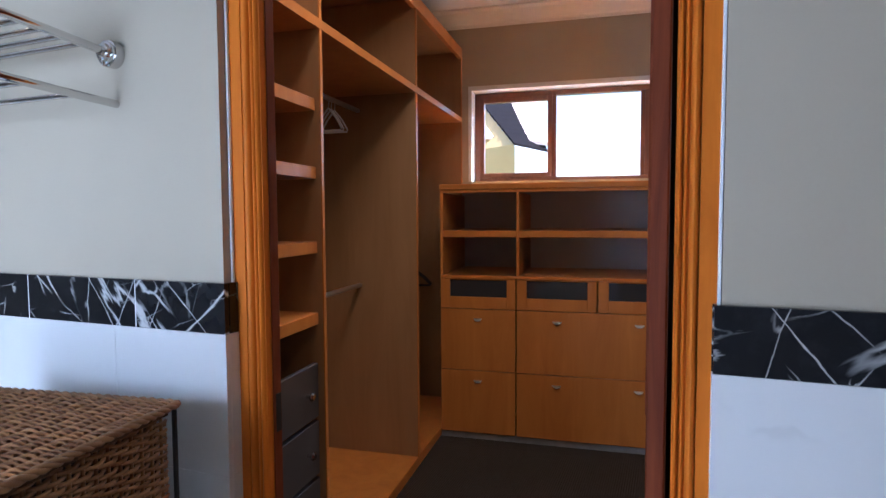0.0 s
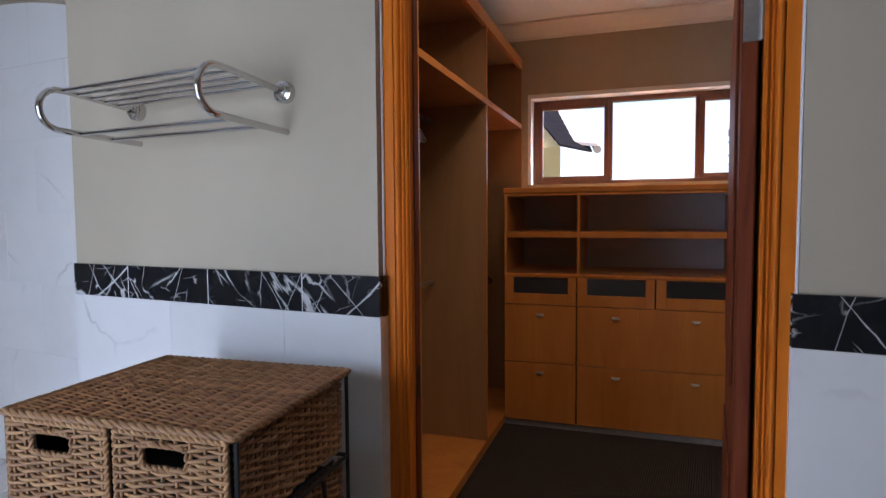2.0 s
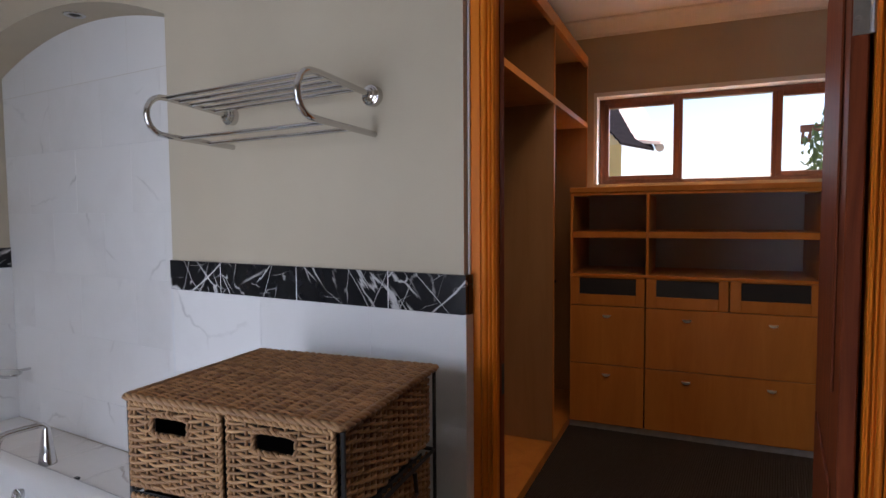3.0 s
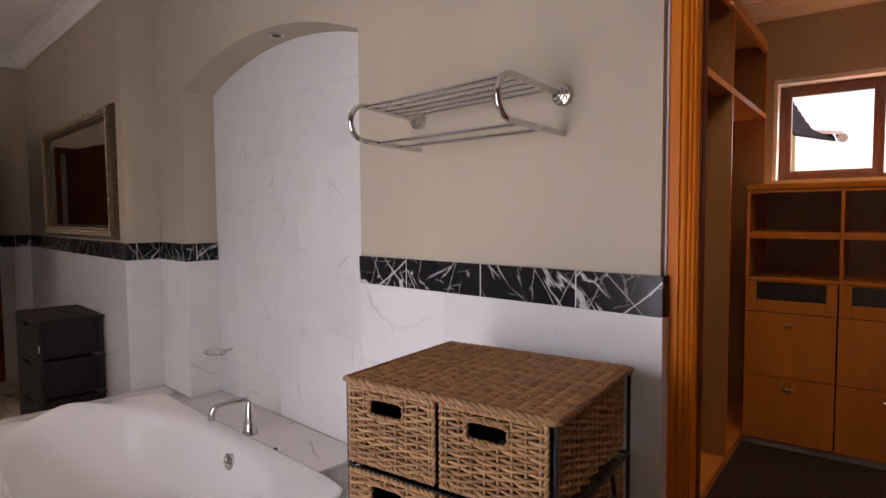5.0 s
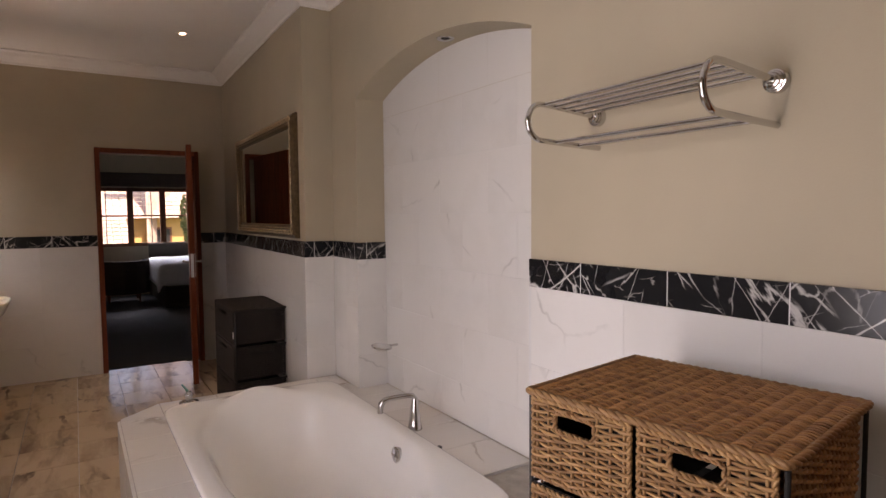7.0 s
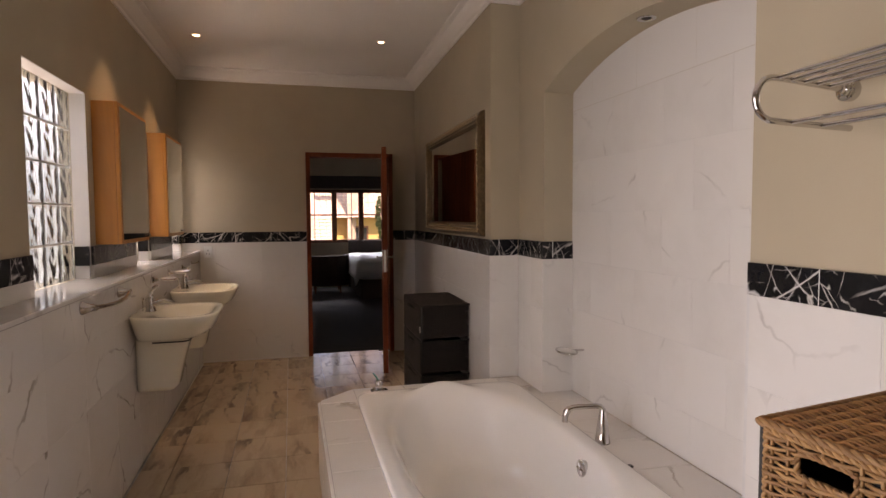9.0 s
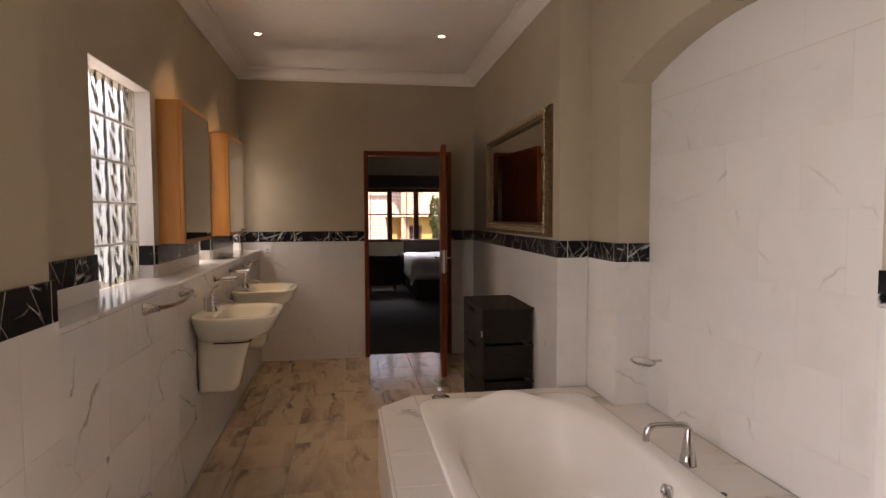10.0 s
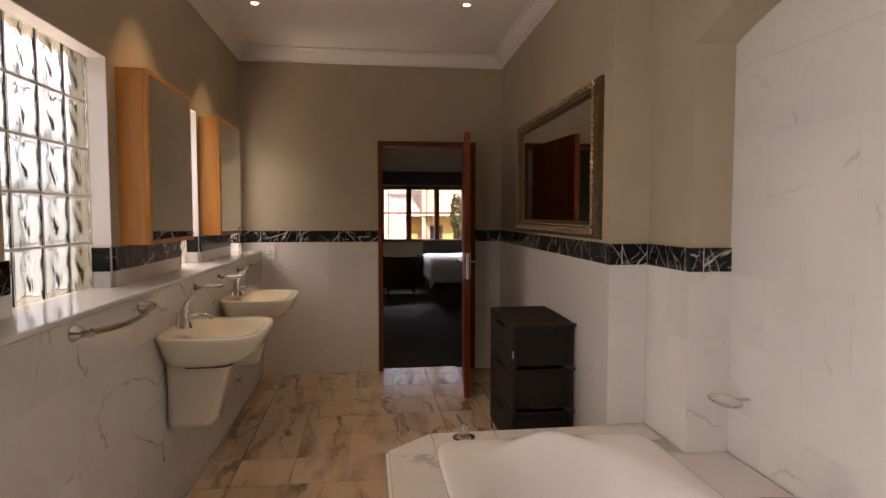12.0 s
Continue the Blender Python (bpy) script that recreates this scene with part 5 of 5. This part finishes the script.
def neighbour_west():
    e = thing("house", "ochre neighbouring house with a pale clay tile roof", "house")
    part("wall", box(-34, -27, -7.0, 5.2, -3, 1.35), YELLOW_WALL, e)
    part("wall", box(-24.8, -22.5, -6.0, -0.2, -3, 0.3), YELLOW_WALL, e)
    for yw in (1.55, 3.2):
        w = part("window", box(-26.999, -26.95, yw, yw + 0.7, 0.0, 0.95), WIN_WOOD, e)
        part("pane", box(-26.949, -26.94, yw + 0.08, yw + 0.62, 0.08, 0.87), SMOKE, w)
    part("roof_deck", prism([(-26.4, 1.30), (-31.0, 4.2), (-31.0, 4.1), (-26.4, 1.20)], -7.4, 5.6), ROOF_TILE, e)
    bpy.data.objects[e.children[-1].name].matrix_basis = Matrix.Rotation(radians(90), 4, "X") @ Matrix.Diagonal((1, 1, -1, 1))
    roof_slab("roof", e, 16, 44, (-26.4, -7.4, 1.30), (0, 13, 0), (-4.6, 0, 2.9), (0.53, 0, 0.85))
    roof_slab("lower_roof", e, 9, 24, (-22.2, -6.3, 0.25), (0, 6.6, 0), (-2.6, 0, 1.25), (0.43, 0, 0.9))
    part("lower_roof_deck", prism([(-22.2, 0.24), (-24.8, 1.49), (-24.8, 1.40), (-22.2, 0.15)], -6.3, 0.3), ROOF_TILE, e)
    bpy.data.objects[e.children[-1].name].matrix_basis = Matrix.Rotation(radians(90), 4, "X") @ Matrix.Diagonal((1, 1, -1, 1))


neighbour_west()


def leaf_clump(bm, c, size, n, rnd, leaf=0.12):
    for _ in range(n):
        d = Vector((rnd.gauss(0, 1), rnd.gauss(0, 1), rnd.gauss(0, 1))).normalized() * rnd.uniform(0.3, 1.0) ** 0.5
        p = Vector(c) + Vector((d.x * size[0], d.y * size[1], d.z * size[2]))
        q = Euler((rnd.uniform(0, 6), rnd.uniform(0, 6), rnd.uniform(0, 6))).to_matrix()
        s = leaf * rnd.uniform(0.6, 1.3)
        vs = [bm.verts.new(p + q @ Vector(v)) for v in ((-s, 0, 0), (0, -s * 0.4, 0.02), (s, 0, 0), (0, s * 0.4, 0.02))]
        bm.faces.new(vs)


def tree(label, at, trunk_h, crown, n, leaf, seed, spread=6):
    rnd = random.Random(seed)
    e = thing("tree", label, "tree", at=at)
    part("trunk", tube([(0, 0, 0), (0.05, 0.02, trunk_h * 0.5), (0, 0.05, trunk_h)], [0.16, 0.12, 0.07], n=8), BARK, e)
    bm, lb = bmesh.new(), bmesh.new()
    for k in range(spread):
        a, h = 2.4 * k, trunk_h + crown[2] * (2.0 * k / spread - 0.5)
        c = (crown[0] * 0.5 * math.cos(a), crown[1] * 0.5 * math.sin(a), h)
        tube([(0, 0, trunk_h * 0.8), (c[0] * 0.6, c[1] * 0.6, (trunk_h * 0.8 + h) / 2), c], [0.05, 0.035, 0.015], lb, 6)
        leaf_clump(bm, c, (crown[0] * 0.55, crown[1] * 0.55, crown[2] * 0.5), n // spread, rnd, leaf)
    part("limbs", lb, BARK, e)
    part("crown", bm, LEAF, e)


tree("tall narrow dark green cypress", pose(-20.5, 2.15, -3), 2.6, (0.45, 0.45, 1.5), 2600, 0.10, 3, 8)
tree("pale green garden tree outside the narrow bedroom window", pose(-14.5, -3.7, -3), 4.0, (1.3, 1.3, 1.2), 2000, 0.13, 4, 8)
tree("leafy green garden tree beside the house", pose(3.25, 11.0, -3), 3.9, (1.5, 1.5, 1.5), 3200, 0.10, 5, 9)
# this last tree is unseen, added to tint the glass block windows
tree("green tree added out of sight to tint the glass blocks", pose(-2.6, -7.5, -3), 3.8, (2.4, 1.6, 1.8), 2200, 0.16, 9, 8)


def neighbour_north():
    e = thing("house", "ochre house gable with dark boarded eaves", "house")
    tip, ridge = Vector((-0.31, 10.7, 2.64)), Vector((-1.99, 16.1, 4.80))
    foot, top = Vector((-0.614, 9.346, 2.64)), Vector((-2.30, 12.5, 4.15))
    n = 11
    for k in range(n):
        a, b = tip.lerp(ridge, k / n), tip.lerp(ridge, (k + 1) / n)
        c, d = foot.lerp(top, k / n), foot.lerp(top, (k + 0.97) / n)
        c, d = c + (c - a) * 0.04, d + (d - b) * 0.04
        lift = Vector((0, 0, 0.045))
        q = [a, c, d - (d - b) * 0.02, b]
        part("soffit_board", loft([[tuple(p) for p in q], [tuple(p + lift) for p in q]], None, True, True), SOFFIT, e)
        part("board_edge", tube([tuple(a + (c - a) * 0.02 - lift * 0.1), tuple(c - lift * 0.1)], 0.006, n=5), SOCKET, e, "pale board joint")
    out = Vector((0.10, 0.02, 0.06))
    m = max(12, int((ridge - tip).length / 0.22))
    for k in range(m):
        a, b = tip.lerp(ridge, k / m) + out, tip.lerp(ridge, (k + 1.12) / m) + out
        part("verge_tile", tube([tuple(a), tuple(b)], [0.085, 0.070], n=8), ROOF_TILE, e, "clay verge tile" if k == 0 else "")
    rf = [tip + out, ridge + out, top + Vector((-2, 0, 0.3)), foot + Vector((-2, 0, 0.3))]
    part("roof", loft([[tuple(p + Vector((0, 0, 0.06))) for p in rf], [tuple(p + Vector((0, 0, 0.12))) for p in rf]], None, True, True), ROOF_TILE, e)
    w0, w1 = foot + Vector((-0.01, 0.02, 0.03)), top + Vector((-0.01, 0.02, 0.03))
    far = Vector((-3.5, 2.5, 0))
    quad = [w0, w1, w1 + far, w0 + far]
    part("wall", loft([[(p.x, p.y, -3.0) for p in quad], [tuple(p) for p in quad]], None, True, True), YELLOW_WALL, e)


neighbour_north()


def far_eave():
    e = thing("house", "far house corner with a reddish brown eave", "house")
    part("wall", box(2.75, 7.0, 17.0, 21.0, -3.0, 3.30), YELLOW_WALL, e)
    part("roof", prism([(2.20, 3.68), (4.2, 5.1), (4.2, 4.95), (2.20, 3.50)], 16.0, 21.2), RED_EAVE, e)
    e.children[-1].matrix_basis = Matrix.Rotation(radians(90), 4, "X") @ Matrix.Diagonal((1, 1, -1, 1))
    part("fascia", box(2.22, 2.78, 15.97, 15.995, 3.42, 3.60), RED_EAVE, e)
    for k in range(4):
        part("rafter", box(2.26 + 0.15 * k, 2.32 + 0.15 * k, 16.0, 17.0, 3.22 + 0.04 * k, 3.42), RED_EAVE, e)


far_eave()


# ---- tiles of walls, floor and deck ----
def tile_mesh(name, w, h, material, t=T, bev=0.0005):
    """A tile standing in the x-z plane, its face towards -y at y=0."""
    b2 = bmesh.new()
    w2, h2 = w / 2, h / 2
    f = [b2.verts.new(p) for p in ((-w2 + bev, 0, -h2 + bev), (w2 - bev, 0, -h2 + bev), (w2 - bev, 0, h2 - bev), (-w2 + bev, 0, h2 - bev))]
    k = [b2.verts.new(p) for p in ((-w2, bev, -h2), (w2, bev, -h2), (w2, bev, h2), (-w2, bev, h2))]
    r = [b2.verts.new(p) for p in ((-w2, t, -h2), (w2, t, -h2), (w2, t, h2), (-w2, t, h2))]
    b2.faces.new(f)
    for p, q in ((f, k), (k, r)):
        for i in range(4):
            j = (i + 1) % 4
            b2.faces.new((p[i], p[j], q[j], q[i]))
    return mesh_of(b2, name, material)


MESHES = {}


def tile(name, parent, material, w, h, m):
    key = (name, material.name, round(w, 3), round(h, 3))
    if key not in MESHES:
        MESHES[key] = tile_mesh(name, w, h, material)
    return shared(name, MESHES[key], parent, m)


def spans(a, b, start, step):
    """Pieces of a row from a to b, with joints at start + k * step."""
    k = math.floor((a - start) / step) + 1
    cuts = [a]
    while start + k * step < b - 0.012:
        if start + k * step > a + 0.012:
            cuts.append(start + k * step)
        k += 1
    return list(zip(cuts, cuts[1:] + [b]))


G = 0.0007
JOINT = plain("pale_joint", (0.74, 0.73, 0.71), 0.8, var=0.06)


def tiled_face(parent, origin, yaw, length, rows, start=0.0, step=0.43, shift=0.0, name="tile", material=None, clip=None):
    """Tiles on a wall face: origin is its lower corner, yaw the way it runs."""
    material = material or TILE
    base = pose(*origin, 0, 0, yaw)
    if name == "tile" and length > 0.1:
        part("grout", box(0.001, length - 0.001, 0.0012, 0.005, rows[0][0] + 0.001, rows[-1][1] - 0.001), GROUT_W, parent).matrix_basis = base
    for r, (z0, z1) in enumerate(rows):
        for a, b in spans(0, length, start + (shift if r % 2 else 0), step):
            if clip and not clip((a + b) / 2, z0, z1):
                continue
            g = 0.0034 if name == "band_tile" else G
            if b - a > 0.02:
                tile(name, parent, material, b - a - g, z1 - z0 - G, base @ pose((a + b) / 2, 0, (z0 + z1) / 2))
            if name == "band_tile" and a > 0:
                tile("joint", parent, JOINT, 0.0034, z1 - z0 - G, base @ pose(a, 0.0006, (z0 + z1) / 2))


def rows_to(top, joints):
    js = [0.0] + [j for j in joints if j < top - 0.02] + [top]
    return list(zip(js, js[1:]))


JOINTS = [0.02 + 0.29 * k for k in range(1, 9)]
north, south, west = bpy.data.objects["wall_north"], bpy.data.objects["wall_south"], bpy.data.objects["wall_west"]
dado = rows_to(BAND0, [0.31, 0.60, 0.89])
from_deck = [(max(z0, DECK), z1) for z0, z1 in dado if z1 > DECK + 0.02]
band = [(BAND0, BAND1)]


def faced(parent, origin, yaw, length, rows=dado, start=0.0, with_band=True, bstart=0.0):
    tiled_face(parent, origin, yaw, length, rows, start)
    if with_band:
        tiled_face(parent, origin, yaw, length, band, bstart, 0.337, 0, "band_tile", BAND)


# north wall faces, running along +x with the face towards -y
faced(north, (XW, MWY, 0), SKEW, MX - XW + T, dado, 0.1, True, 0.2)
faced(north, (MX + T, MWE, 0), 90, -MWE, from_deck, 0.3, True, 0.4)
faced(north, (MX + T, 0.0, 0), 0, -1.57 - MX, from_deck, 0.2, True, 0.337)
faced(north, (-1.57 + T, 0.0, 0), 90, 0.192, from_deck, 0.3, True, 0.4)
faced(north, (0.0, 0.0, 0), 0, 1.177, dado, 0.014, True, 0.262)
faced(north, (1.177, T, 0), 90, 0.042, dado, 0.3, True, 0.3)
faced(north, (2.056, 0.02, 0), 0, 1.14, dado, 0.42, True, 0.30)
tiled_face(north, (2.056, 0.062, 0), -90, 0.042 - T, dado, 0.3)
tiled_face(north, (2.056, 0.062, 0), -90, 0.042 - T, band, 0.3, 0.337, 0, "band_tile", BAND)
# niche back, up to the arch
nrows = [(0.40, 0.60), (0.60, 0.889), (0.889, 1.170), (1.170, 1.453), (1.453, 1.741), (1.741, 2.03)]
tiled_face(north, (-1.57, 0.192, 0), 0, 1.57, nrows, 0.22, 0.42, 0.21)
bm = bmesh.new()
for a, b in spans(0, 1.57, 0.22 + 0.0, 0.42):
    xa, xb = -1.57 + a + G / 2, -1.57 + b - G / 2
    n = 8
    for k in range(n):
        u, v = xa + (xb - xa) * k / n, xa + (xb - xa) * (k + 1) / n
        vs = [bm.verts.new(p) for p in ((u, 0.192, 2.03 + G), (v, 0.192, 2.03 + G), (v, 0.192, arch(v) + 0.002), (u, 0.192, arch(u) + 0.002))]
        bm.faces.new(vs)
part("arch_tile", bm, TILE, north)
# south wall
lower = rows_to(LEDGE - 0.021, [0.31, 0.60, 0.89])
tiled_face(south, (PIER - 0.002, -2.26, 0), 180, PIER - 0.002 - XW, lower, 0.2, 0.43, 0, "tile", TILE_VEINED)
faced(south, (3.19, -2.14 + T, 0), 180, 2.07, dado, 0.1, True, 0.2)
faced(south, (0.10, -2.14 + T, 0), 180, 0.10 - PIER + T, dado, 0.1, True, 0.25)
tiled_face(south, (1.12, -2.14 + T, 0), 180, 1.02, [(0.0, 0.15)], 0.1, 0.43)
tiled_face(south, (PIER - T, -2.14 - T, LEDGE), -90, 0.278, [(0, BAND0 - LEDGE)], 0.4)
tiled_face(south, (PIER - T, -2.14 - T, 0), -90, 0.278, band, 0.4, 0.337, 0, "band_tile", BAND)
tiled_face(south, (PIER - T, -2.14 - T, 0), -90, 0.108, lower, 0.4)
low = [(LEDGE, BAND0)]
for i in range(0, len(edges), 2):
    x1, x0 = edges[i] - (T if i == 0 else 0), edges[i + 1]
    tiled_face(south, (x1, UPW + T, 0), 180, x1 - x0, low, 0.15)
    tiled_face(south, (x1, UPW + T, 0), 180, x1 - x0, band, 0.12, 0.337, 0, "band_tile", BAND)
for a, b in WINS:
    for rows, nm, ma in ((low, "tile", TILE), (band, "band_tile", BAND)):
        tiled_face(south, (a + T + 0.004, UPW, 0), -90, 0.072, rows, 0.3, 0.337, 0, nm, ma)
        tiled_face(south, (b - T - 0.004, UPW - 0.072, 0), 90, 0.072, rows, 0.3, 0.337, 0, nm, ma)
# west wall, its face towards +x
faced(west, (XW, UPW + T, 0), 90, DY0 - UPW - T, dado, 0.3, True, 0.15)
faced(west, (XW, DY1, 0), 90, MWY - DY1, dado, 0.1, True, 0.12)

# floor tiles, laid flat
flat = Matrix.Rotation(radians(-90), 4, "X")
FXS, FYS = spans(XW - 0.10, 3.19, -3.39, 0.345), spans(-2.25, -0.01, -1.14, 0.312)
for a, b in FXS:
    for c, d in FYS:
        if a > -1.6 and b < 0.4 and c > -1.2:
            continue
        if a < XW - 0.05 and not (DY0 - 0.1 < (c + d) / 2 < DY1):
            a2 = XW
        else:
            a2 = a
        if b - a2 < 0.02 or (a > 1.2 and b < 2.0 and d > 0):
            continue
        tile("floor_tile", floor, FLOOR_TILE, b - a2 - 0.004, d - c - 0.004, pose((a2 + b) / 2, (c + d) / 2, 0) @ flat)
# strip of tile in the dressing doorway
tile("floor_tile", floor, FLOOR_TILE, 0.75, 0.10, pose(1.624, 0.05, 0) @ flat)

# deck tiles: a ring of flat tiles round the tub, front tiles below
for c, d in spans(-1.055, -0.004, -1.055, 0.30):
    tile("deck_tile", deck, DECK_TILE, 0.197, d - c - 0.003, pose(-1.829, (c + d) / 2, DECK) @ flat)
bm = prism([(-1.928, -1.058), (-1.752, -1.256), (-1.70, -1.256), (-1.70, -1.058)], DECK - T, DECK)
part("deck_tile", bm, DECK_TILE, deck)
for a, b in spans(-1.697, 0.447, -1.697, 0.30):
    tile("deck_tile", deck, DECK_TILE, b - a - 0.003, 0.22, pose((a + b) / 2, -1.148, DECK) @ flat)
    if b < 0.05:
        tile("deck_tile", deck, DECK_TILE, b - a - 0.003, 0.255, pose((a + b) / 2, 0.06, DECK) @ flat)
for a, b in ((0.06, 0.25), (0.253, 0.447)):
    for c, d in ((-1.035, -0.72), (-0.717, -0.40), (-0.397, -0.004)):
        tile("deck_tile", deck, DECK_TILE, b - a, d - c, pose((a + b) / 2, (c + d) / 2, DECK) @ flat)
tile("deck_tile", deck, DECK_TILE, 0.14, 0.14, pose(-1.655, -0.077, DECK) @ flat)
tiled_face(deck, (-1.75, -1.26 - T, 0), 0, 2.2, [(0, DECK - T)], 0.1, 0.43)
tiled_face(deck, (-1.93 - T, -0.20, 0), -90, 0.855, [(0, DECK - T)], 0.3, 0.43)
tiled_face(deck, (-1.938, -1.068, 0), -48, 0.27, [(0, DECK - T)], 0.4)
